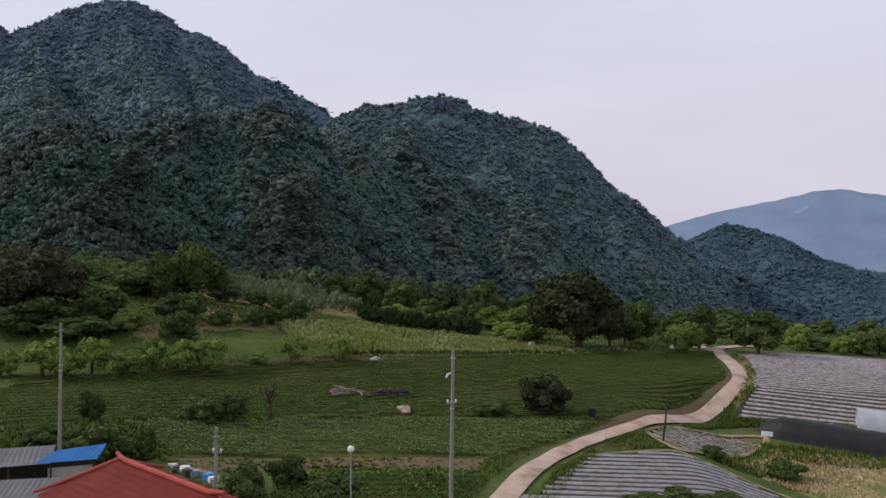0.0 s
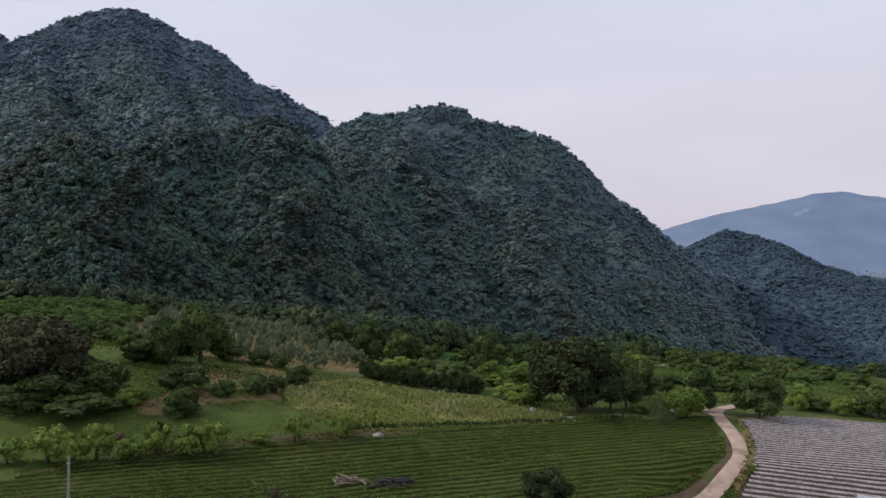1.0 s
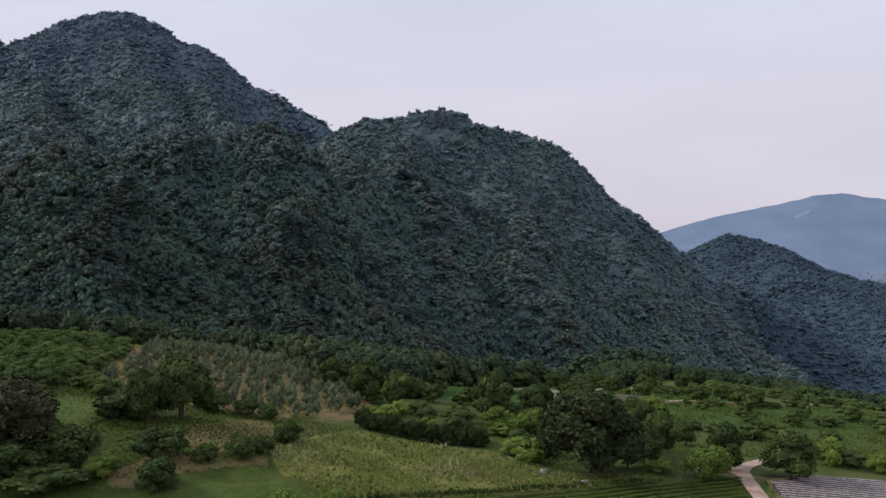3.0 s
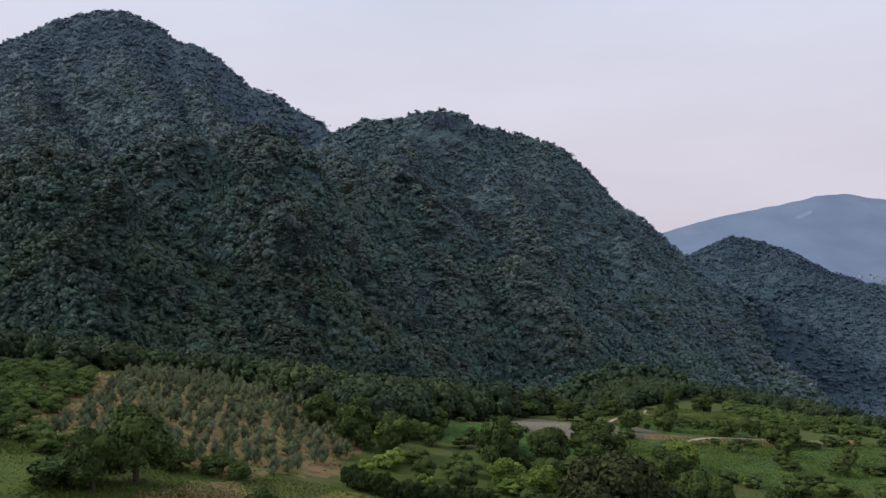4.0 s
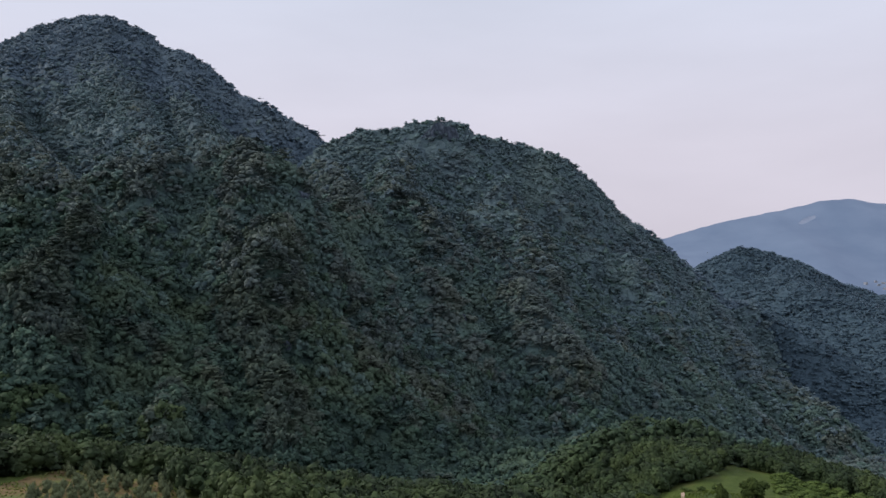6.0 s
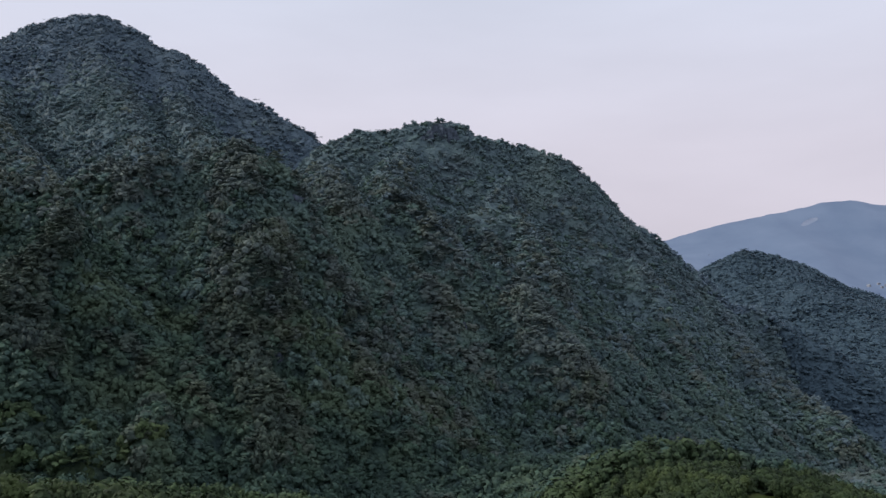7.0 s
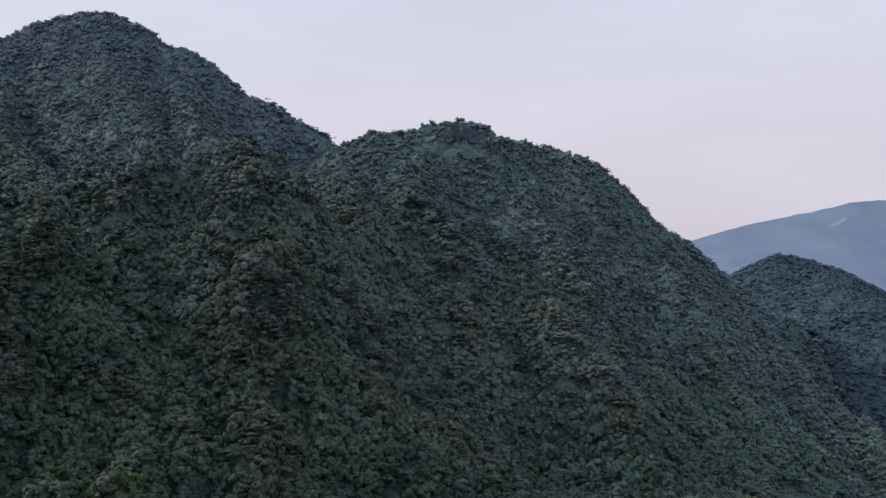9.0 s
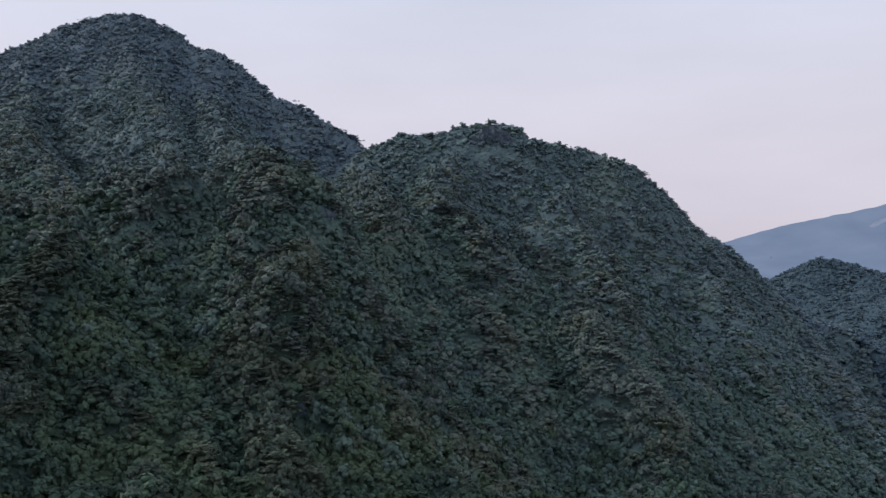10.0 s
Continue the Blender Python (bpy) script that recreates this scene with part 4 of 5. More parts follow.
    root = h * 0.6 + out * 0.1
    mid = root + out * r * 0.55 + (0, 0, 0.45)
    tip = root + out * r + (0, 0, 0.05)
    v = np.stack([root, mid - side, tip, mid + side], 1).reshape(-1, 3)
    k = 4 * np.arange(leaves)[:, None]
    return v, np.concatenate([k + np.array([0, 1, 2]), k + np.array([0, 2, 3])])


def crops(name, polygon, angle, spacing, step, radius, tall, material, label, seed, leaves=5, skip=0.06):
    x, y = row_points(polygon, angle, spacing, step, seed, skip)
    rng = np.random.default_rng(seed)
    n = len(x)
    big = (1 + 0.25 * value_noise(x, y, 6, seed) + rng.uniform(-0.2, 0.25, n))
    v, f = scatter([sprig(seed + i, leaves, 0.17) for i in range(4)], x, y, height(x, y) + 0.1, radius * big, tall * big, rng.uniform(0, 6.3, n), rng.integers(0, 4, n))
    return thing(name, v, f, material, label, "crop", kind="stuff")


crops("row_crops", UPPER, 22, 1.3, 0.26, 0.4, 0.36, LEAF_CROP, "rows of low dark green crops", 41, 10)
crops("leafy_vegetables", LOWER, 3, 1.05, 0.3, 0.42, 0.42, LEAF_PALE, "rows of pale green leafy vegetables", 42, 8)
crops("bushy_crops", FRONT, 3, 1.0, 0.36, 0.42, 0.7, LEAF_CROP, "rows of bushy green crops", 43, 7)
crops("plot_seedlings", SMALL_PLOT, -52, 1.0, 0.5, 0.24, 0.3, LEAF_DARK, "rows of green seedlings", 44)
crops("terrace_crops", [(-7, 200), (8, 199), (24, 187), (34, 172), (14, 176), (-6, 186)], 15, 1.6, 0.8, 0.6, 0.5, LEAF_CROP, "low green terrace crops", 45, 3)
crops("terrace_greens", [(46, 233), (57, 220.5), (70, 214), (60, 203), (44, 212)], 10, 1.6, 0.8, 0.6, 0.5, LEAF_CROP, "low green terrace crops", 46, 3)
crops("grassy_terrace", [(36, 192), (56, 191), (86, 196), (84, 168), (50, 158), (38, 172)], 10, 1.6, 0.8, 0.6, 0.5, LEAF_CROP, "low green terrace crops", 47, 3)
crops("seedlings", MULCH, -7, 0.98, 0.55, 0.2, 0.2, LEAF_DARK, "small seedlings set through the film", 48, 3)


GREY_FILM = surface("grey_mulch_film", (0.13, 0.118, 0.125), (0.30, 0.28, 0.29), 0.7, 0.1, rough=0.45, bump=0.5, spec=0.4)


def film_rows(parent, polygon, angle, spacing, width, seed, film=FILM):
    """One ridge of film for each row of the field, draped and slightly uneven."""
    rng = np.random.default_rng(seed)
    c, s = math.cos(radians(angle)), math.sin(radians(angle))
    p = np.array(polygon)
    us, vs = p @ (c, s), p @ (-s, c)
    for v in np.arange(vs.min() + spacing / 2, vs.max(), spacing):
        u = np.arange(us.min(), us.max(), 0.45)
        ok = inside(u * c - v * s, u * s + v * c, polygon)
        if ok.sum() < 6:
            continue
        u = u[ok]
        w = v + 0.07 * value_noise(u, u * 0 + v, 3.0, seed)
        line = np.stack([u * c - w * s, u * s + w * c], 1)
        vv, ff = strip(line, width * (1 + 0.16 * value_noise(u, u * 0 + v, 1.3, seed + 1)), 0.09, [0, 0.05, 0.08, 0.08, 0.05, 0])
        vv[:, 2] += 0.015 * rng.standard_normal(len(vv))
        thing("film_ridge", vv, ff, film, parent=parent)


film_rows(mulch_field, MULCH, -7, 0.98, 0.44, 51)
film_rows(ridged_plot, [(9, 201.5), (20, 228), (31, 214), (27, 198), (24.5, 188.5)], -28, 1.5, 0.5, 54, surface("dry_ridge_soil", (0.13, 0.12, 0.09), (0.25, 0.23, 0.18), 0.8, 0.15, bump=0.8))
film_rows(small_field, SMALL_PLOT, -52, 1.0, 0.42, 52, GREY_FILM)
film_rows(silver_field, SILVER_PLOT, 3, 1.05, 0.56, 53, GREY_FILM)
STRAW_EDGE = surface("trampled_dry_grass", (0.20, 0.15, 0.09), (0.38, 0.30, 0.20), 0.5, 0.12, bump=0.9, third=(0.12, 0.13, 0.05), broad=2)
rim = along(SMALL_PLOT + SMALL_PLOT[:1], 0.5)
thing("plot_edge", *strip(rim, 0.6 * (1 + 0.4 * value_noise(rim[:, 0], rim[:, 1], 1.1, 8)), 0.14, [0, 0.08, 0.12, 0.12, 0.08, 0]), STRAW_EDGE, "raised edge of trampled dry grass round the plot", "bank", kind="structure", smooth_faces=True)
rim = along(SILVER_PLOT, 0.5)
thing("silver_plot_edge", *strip(rim, 0.3 * (1 + 0.4 * value_noise(rim[:, 0], rim[:, 1], 1.1, 9)), 0.1, [0, 0.06, 0.1, 0.1, 0.06, 0]), STRAW_EDGE, "low earth edge of dry grass round the plot", "bank", kind="structure", smooth_faces=True)


# ---- grass ----
def tufts(name, polygon, step, radius, tall, material, label, seed, blades=4):
    xs, ys = [p[0] for p in polygon], [p[1] for p in polygon]
    x, y = jitter_grid(min(xs), max(xs), min(ys), max(ys), 0.78 * step, seed)
    ok = inside(x, y, polygon)
    x, y = x[ok], y[ok]
    rng = np.random.default_rng(seed)
    radius, tall = 0.8 * radius, 0.72 * tall
    big = np.clip(1 + 0.6 * value_noise(x, y, 5, seed) + rng.uniform(-0.3, 0.4, len(x)), 0.25, 3)
    tv = []
    for i in range(3):
        a = np.arange(blades) * 6.283 / blades + rng.uniform(-0.5, 0.5, blades)
        o = np.stack([np.cos(a), np.sin(a), 0 * a], 1)
        q = np.stack([-np.sin(a), np.cos(a), 0 * a], 1) * 0.3
        up_ = rng.uniform(1.1, 2.0, (blades, 1)) * (0, 0, 1)
        tv.append((np.stack([o * 0.15 - q, o * 0.15 + q, o * rng.uniform(0.4, 1, (blades, 1)) + up_], 1).reshape(-1, 3), 3 * np.arange(blades)[:, None] + np.array([0, 1, 2])))
    v, f = scatter(tv, x, y, height(x, y) + 0.04, radius * big, tall * big, rng.uniform(0, 6.3, len(x)), rng.integers(0, 3, len(x)))
    return thing(name, v, f, material, label, "grass", kind="stuff")


tufts("meadow_grass", MEADOW_PLOT, 0.4, 0.3, 0.42, BLADE, "tall yellowish meadow grass gone to seed", 61)
tufts("bank_grass", [(-75, 86), (-46, 92), (-13, 110), (-20, 118), (-25, 123), (-40, 109), (-62, 104), (-80, 104)], 0.42, 0.2, 0.16, BLADE_GREEN, "short green grass", 62)
tufts("verge_grass", [(16, 79.5), (20, 82), (26, 89.5), (33, 96.5), (38.6, 104.5), (37.6, 104.8), (29, 94), (21.5, 84.5)], 0.3, 0.3, 0.5, BLADE_GREEN, "green verge grass beside the track", 63)
tufts("hill_grass", [(-80, 104), (-62, 104), (-40, 109), (-25, 123), (-14, 145), (-40, 143), (-66, 150), (-90, 150)], 0.7, 0.4, 0.32, BLADE_GREEN, "rough hillside grass", 64)
tufts("plot_grass", [(11, 76), (19, 83), (21, 78), (13, 75)], 0.35, 0.25, 0.3, BLADE_GREEN, "short bright grass beside the plots", 65)
tufts("straw_weeds", [(24, 77.5), (33, 88), (40, 87), (52, 82), (40, 81.5), (33, 83), (30, 77)], 0.5, 0.4, 0.7, BLADE_GREEN, "green weeds along the straw patch", 66)
tufts("straw_stubble", STRAW, 0.5, 0.3, 0.45, leaf("straw_blades", (0.24, 0.18, 0.09), (0.45, 0.36, 0.2)), "dry pale stubble", 67)
tufts("terrace_grass", [(14, 128), (34, 127), (44, 142), (70, 140), (70, 134), (95, 134), (95, 200), (36, 200), (20, 170), (8, 150)], 0.9, 0.45, 0.28, BLADE_GREEN, "rough terrace grass", 68)

tufts("meadow_weeds", MEADOW_PLOT, 1.9, 0.4, 0.5, BLADE_GREEN, "darker green weeds in the meadow", 69, 7)
tufts("crop_edge_weeds", [(-13, 110.5), (12, 119.6), (30, 126.2), (31, 127), (12, 121), (-12, 112)], 0.6, 0.55, 0.8, LEAF_DARK, "dark weeds along the meadow's edge", 70, 7)
tufts("bank_weeds", [(-29, 79), (-15.6, 82.6), (15, 85.8), (15, 86.6), (-15.6, 83.6), (-29, 80.4)], 0.5, 0.4, 0.45, BLADE_GREEN, "weeds on the bank between the fields", 71, 6)
tufts("left_weeds", [(-62, 66), (-38, 74.5), (-29, 79), (-22, 70), (-30, 62), (-60, 58)], 0.7, 0.5, 0.7, BLADE_GREEN, "rank weeds by the farmstead", 72, 6)
tufts("track_weeds", [(32, 98), (37.5, 103), (41, 112), (43.6, 121), (44, 127), (43.2, 127), (42.4, 120), (39.9, 112), (36, 103.6)], 1.0, 0.35, 0.5, BLADE_GREEN, "weeds along the track's edge", 73, 6)

field("meadow_foot", [(-13, 110.4), (12, 119.4), (29, 125.8), (29, 125), (12, 118.6), (-9, 109.2), (-32, 100.2), (-46, 90.4), (-46.5, 91.4), (-32, 101.6)], BANK_SOIL, "narrow brown earth strip above the crops", step=0.5, seed=29, lift=0.12, ragged=0.25)
tufts("foot_weeds", [(-46, 91), (-32, 101.2), (-13, 110.2), (12, 119.2), (29, 125.6), (29, 124.8), (12, 118.4), (-9, 109), (-32, 100), (-46, 90)], 0.45, 0.35, 0.4, BLADE_GREEN, "weeds over the strip above the crops", 82, 6)
tufts("bank_edge_weeds", [(13.5, 83), (17.3, 87.2), (31.5, 102.4), (35.8, 108), (38.3, 116.5), (38.0, 117), (35, 108.6), (30.6, 103), (16.5, 88), (13, 83.6)], 0.4, 0.35, 0.4, BLADE_GREEN, "weeds along the earth bank", 83, 6)
tufts("verge_patches", [(-23, 69), (-10, 70.9), (4.6, 72.4), (3.0, 69.2), (-12, 68.2), (-20, 66)], 0.8, 0.4, 0.3, BLADE_GREEN, "tufts of grass on the bare verge", 84, 6)

tufts("roadside_grass", [(8.4, 63), (11, 70.2), (14.2, 74.6), (13.4, 76.4), (9.3, 70.4), (6.6, 63), (4.4, 56), (3.6, 52), (6, 52)], 0.35, 0.25, 0.3, BLADE_GREEN, "short roadside grass", 74)
tufts("far_roadside_grass", [(0.6, 57), (3.4, 66), (6, 71.5), (10.5, 77.8), (17.4, 86), (16.4, 86.8), (9, 78.8), (3.5, 71.8), (0, 62)], 0.4, 0.25, 0.3, BLADE_GREEN, "short roadside grass", 75)
tufts("tunnel_grass", [(29.5, 93.5), (33, 97), (45, 96.4), (62, 91.5), (62, 89), (36, 95)], 0.4, 0.35, 0.5, BLADE_GREEN, "weeds beside the tunnel", 76, 6)

tufts("orchard_grass", [(-75, 150), (-82, 200), (-78, 246), (-56, 240), (-40, 222), (-27, 200), (-14, 172), (-16, 152), (-27, 142.5), (-40, 143)], 1.7, 0.5, 0.4, BLADE, "yellowish grass between the orchard rows", 77, 6)
tufts("lawn_grass", [(34, 221), (45, 262), (58, 300), (66, 303), (84, 286), (84, 262), (72, 231), (58, 203), (44, 212)], 1.0, 0.5, 0.4, BLADE_GREEN, "rough grass over the far terraces", 78, 5)
tufts("clearing_grass", [(-41, 110), (-37, 119), (-37, 129), (-33, 137), (-27, 141), (-20, 131), (-20, 119), (-31, 113)], 1.8, 0.4, 0.35, BLADE, "dry grass on the ochre clearing", 79, 5)

tufts("meadow_seed_heads", MEADOW_PLOT, 1.2, 0.3, 0.6, leaf("pale_seed_heads", (0.24, 0.25, 0.12), (0.42, 0.42, 0.24)), "pale seed heads over the meadow", 81, 5)

# ---- trees and shrubs ----
def tree_model(seed, material, lobes, leaves, size, label, group, name="tree", category="tree", stem=0.9, flat=0.75, spread=0.62, low=0.05, core=ICO2):
    """A tree in unit space (crown radius 1, 2 high): tapered trunk, limbs and a leafy crown."""
    rng = np.random.default_rng(seed)
    root = base(name, Matrix.Identity(4), label, category, group)
    t = 0.075
    bm = tube([(0, 0, -0.12), (0.02, 0, 0.0), (0.05, 0.02, stem * 0.5), (0.02, -0.03, stem), (0.0, 0.0, stem + 0.6)], [t * 1.5, t * 1.2, t, t * 0.75, t * 0.3], 7)
    for i in range(5):
        a = i * 1.26 + rng.uniform(-0.3, 0.3)
        z = stem * rng.uniform(0.65, 1.0)
        d = np.array((math.cos(a), math.sin(a)))
        tube([(0.03, 0, z), (d[0] * 0.25, d[1] * 0.25, z + 0.25), (d[0] * 0.55, d[1] * 0.55, z + 0.42)], [t * 0.55, t * 0.38, t * 0.15], 5, bm)
    part("trunk", bm, BARK, root)
    v, f = crown(seed, lobes, leaves, size, core, flat, spread, low=low)
    thing("crown", v, f, material, parent=root)
    return root


def plant(models, spots, seed):
    """Sets copies of the models at (x, y, crown radius, height)."""
    rng = random.Random(seed)
    first = {}
    for i, (x, y, r, h) in enumerate(spots):
        k = i % len(models)
        m = Matrix.Translation((x, y, ground(x, y) - 0.05)) @ Matrix.Rotation(rng.uniform(0, 6.3), 4, "Z") @ Matrix.Diagonal((r, r * rng.uniform(0.9, 1.1), h / 2, 1))
        if k not in first:
            first[k] = (models[k], m)
        else:
            copy_thing(models[k], m)
    for ob, m in first.values():
        ob.matrix_basis = m


plant([tree_model(71, LEAF_BIG, 16, 6460, 0.051, "large spreading dark green tree at the field's edge", "", spread=0.7, low=-0.06, core=ICO2)], [(20.3, 128, 6.7, 13.0)], 1)
plant([tree_model(72, LEAF_BROWN, 12, 4180, 0.057, "big dull brownish-green tree on the bank", "", spread=0.7)], [(-53.5, 112, 6.0, 10.6)], 2)
plant([tree_model(73 + i, LEAF_DARK, 9, 2470, 0.072, "dark green broadleaf tree", "dark trees", spread=0.66) for i in range(3)],
      [(-38.6, 134, 4.6, 9.6), (-41.6, 128.5, 3.0, 7.7), (-22.4, 179.6, 3.4, 6.4), (-15, 169.7, 3.6, 8.0), (-8.1, 168.2, 3.4, 7.2), (-2.2, 190, 2.6, 4.7), (8, 163, 3.2, 8.6), (16.6, 168, 3.4, 6.2), (39.9, 132.8, 2.6, 7.0),
       (47.6, 128.6, 3.8, 7.0), (68.5, 134, 2.7, 4.9), (32.4, 141, 3.0, 6.8), (32.9, 157, 3.2, 6.3), (25.5, 131, 2.9, 7.5), (28.5, 134, 2.6, 6.4), (38.8, 148.4, 1.6, 3.8)], 3)
plant([tree_model(81 + i, LEAF_DARK, 9, 1710, 0.084, "dense dark green shrub", "dark shrubs", "shrub", "shrub", stem=0.6, low=-0.12, spread=0.7) for i in range(3)],
      [(-50.7, 109.5, 4.2, 4.8), (-45.8, 112.8, 4.0, 5.4), (-53.8, 107.2, 3.2, 4.0), (-45.8, 107.4, 4.0, 3.4), (-33.8, 109, 2.4, 4.4), (-35.8, 117, 3.3, 4.6), (-44.5, 128.8, 4.2, 4.3), (-58.3, 112, 2.6, 6.4),
       (-30.6, 117.8, 1.5, 2.5), (-26.7, 120, 1.9, 3.6), (-24.5, 123, 1.6, 2.6), (-22.3, 129.2, 1.8, 3.2), (-27.5, 141, 1.5, 3.2), (-22.4, 79.8, 1.8, 2.6), (-20, 80.6, 1.5, 3.0), (4.7, 87, 1.6, 1.6),
       (-31, 143, 2.2, 3.0), (-36, 142, 2.4, 3.4), (-62, 110, 4.0, 5.5)], 4)
plant([tree_model(88, LEAF_BIG, 12, 3000, 0.07, "dense round dark green shrub between the fields", "", "shrub", "shrub", stem=0.5, low=-0.16, spread=0.66)], [(10.4, 87.8, 2.6, 5.0)], 17)
plant([tree_model(91 + i, LEAF_FRESH, 8, 1710, 0.078, "bright green leafy bush", "bright bushes", "bush", "shrub", stem=0.6, low=-0.1, spread=0.66) for i in range(2)],
      [(8.6, 154, 2.5, 4.7), (13, 148, 2.8, 5.5), (36.1, 127.5, 2.7, 5.2), (-41.1, 111.1, 2.2, 3.1), (57.4, 138.2, 2.3, 4.8), (63.3, 135.3, 1.8, 3.6), (67.4, 137.3, 2.3, 3.1), (38.7, 169.6, 2.8, 5.6), (10, 136, 2.6, 3.0), (14, 137, 2.4, 3.2), (12, 132, 2.0, 2.4), (30, 129.5, 1.6, 2.0)], 5)
plant([tree_model(96 + i, LEAF_FRESH, 7, 798, 0.084, "young fruit tree with fresh yellow-green leaves", "young fruit trees", "fruit_tree", "tree", stem=0.7, low=-0.02, spread=0.72, core=ICO1) for i in range(3)],
      [(-44.8, 95.3, 2.5, 4.8), (-39.8, 96.9, 2.3, 4.9), (-35.6, 96.1, 1.8, 3.6), (-33.5, 98.5, 1.7, 4.7), (-29.4, 98.7, 2.3, 4.7), (-27.2, 99.6, 1.9, 4.7), (-18.7, 105.2, 1.8, 4.1), (-13, 107.2, 1.5, 3.8), (-41.6, 94.5, 1.7, 3.6), (-49, 94.5, 2.0, 3.4), (-22.6, 103.5, 1.2, 1.8), (-53, 93.5, 1.8, 3)], 6)
plant([tree_model(101 + i, LEAF_MID, 8, 1710, 0.084, "leafy green shrub by the houses", "garden shrubs", "shrub", "shrub", stem=0.6, low=-0.1, spread=0.7) for i in range(2)],
      [(-32, 77.5, 1.2, 3.4), (-26.5, 66.5, 2.6, 3.6), (-11.6, 63.5, 1.4, 2.8), (-14.3, 60.6, 1.7, 2.8), (-7.9, 60.6, 1.8, 2.4), (-33.2, 70.5, 1.6, 1.9), (-29, 68.5, 1.8, 2.6), (17, 60.5, 2.2, 2.3), (14.5, 61, 1.8, 1.8), (20, 61, 2.2, 2.2), (31.3, 77.8, 1.6, 1.9), (-24, 69, 0.8, 2.5), (25, 79, 1.2, 1.2), (-17, 59, 1.4, 2.0)], 7)
plant([tree_model(106 + i, LEAF_MID, 8, 1330, 0.090, "green tree among the terraces", "terrace trees", spread=0.66, stem=0.7, low=-0.12) for i in range(3)],
      [(44.4, 260.8, 3.1, 6.9), (59.1, 254, 1.6, 9.1), (78.2, 286.7, 3.4, 6.1), (46.6, 211, 2.6, 5.9), (37.8, 204, 2.8, 5.3), (26.3, 183.3, 4.3, 5.9), (57.6, 206.4, 2.6, 4.7), (65.6, 213.8, 1.7, 3.8), (64.9, 206, 1.6, 4.3), (64.3, 196.1, 2.7, 5.2),
       (67.2, 196.5, 2, 4.5), (55, 225.8, 3.2, 2.2), (87.5, 231.3, 3.7, 3.7), (96.3, 237.6, 3.8, 5.1), (9.7, 178.5, 3.6, 5.6), (-9.1, 180, 3.1, 5.7), (26.9, 246, 4.1, 5.5), (28.3, 228, 2.8, 5.3), (33.1, 226, 2.7, 4.0), (19.6, 232, 3.1, 4.4), (13.7, 226, 3.0, 4.8)], 8)

# clipped evergreen hedge
hedge_line = along([(-13.8, 145.6), (-8, 143.2), (-2, 141.6), (5.6, 140.8)], 1.1)
plant([tree_model(111 + i, LEAF_HEDGE, 7, 1140, 0.096, "dense dark hedge plant in a line", "hedge", "hedge_plant", "hedge", stem=0.5, low=-0.15, spread=0.5) for i in range(2)],
      [(float(p[0]), float(p[1]) + 0.3 * math.sin(3 * i), 1.3, 3.3 + 0.4 * math.sin(1.7 * i)) for i, p in enumerate(hedge_line)], 9)

# orchard of greyish trees in rows
orchard = [(-57, 150), (-64, 192), (-76, 243), (-56, 238), (-40, 221), (-27, 199), (-14, 170), (-15, 152), (-26, 143.5), (-40, 145)]
ox, oy = row_points(orchard, 62, 5.0, 3.0, 121, 0.06)
rr = random.Random(12)
plant([tree_model(121 + i, LEAF_GREY, 6, 420, 0.075, "small greyish-green orchard tree in a row", "orchard trees", "orchard_tree", "tree", stem=0.7, spread=0.6, flat=1.0, core=ICO1) for i in range(4)],
      [(float(a), float(b), rr.uniform(0.8, 1.2), rr.uniform(2.2, 3.4)) for a, b in zip(ox, oy)][:300], 10)

# bright green orchard on the left-hand slope
bx, by = row_points([(-96, 150), (-94, 205), (-80, 214), (-67, 194), (-60, 152), (-54, 146), (-52, 141), (-62, 138), (-80, 132), (-97, 130)], 20, 4.2, 3.6, 131, 0.06)
plant([tree_model(131 + i, LEAF_SLOPE, 8, 700, 0.075, "bushy bright green fruit tree on the slope", "slope fruit trees", "fruit_tree", "tree", stem=0.6, low=-0.1, core=ICO1) for i in range(2)],
      [(float(a), float(b), rr.uniform(1.7, 2.4), rr.uniform(2.4, 3.6)) for a, b in zip(bx, by)][:200], 11)

# bright orchard on the right-hand terrace
bx, by = row_points([(88, 246), (86, 290), (102, 338), (112, 312), (118, 280), (118, 250), (110, 228), (92, 222)], -30, 5.0, 4.4, 141, 0.06)
plant([tree_model(141 + i, LEAF_SLOPE, 7, 400, 0.09, "bushy bright green fruit tree on the terrace", "terrace fruit trees", "fruit_tree", "tree", stem=0.6, low=-0.1, core=ICO1) for i in range(2)],
      [(float(a), float(b), rr.uniform(1.8, 2.5), rr.uniform(2.2, 3.2)) for a, b in zip(bx, by)][:220], 12)

# belts of woodland behind the farmland
def belt(name, polygon, step, size, seed, material, label):
    xs, ys = [q[0] for q in polygon], [q[1] for q in polygon]
    return forest(name, min(xs) - 5.0, max(xs) + 5.0, min(ys) - 5.0, max(ys) + 5.0, 2.2, step, size, 2.3 * size, seed, BELT_BROAD, BELT_BROAD[:1], (material, material), label, x_limit=2.0, keep=lambda x, y: inside(x, y, polygon), piny_bias=-9.0, ground_cover=0.08, sink=0.24)


belt("woodland_behind_orchard", [(-170, 215), (-84, 225), (-79, 247), (-57, 240.5), (-40.5, 223.5), (-27, 201.5), (-14, 178), (-6, 190), (-8, 206), (8, 208), (18, 235), (28, 250), (14, 302), (0, 302), (-170, 282)], 4.9, 3.9, 161, LEAF_BELT, "dark green woodland on the brow behind the orchard")
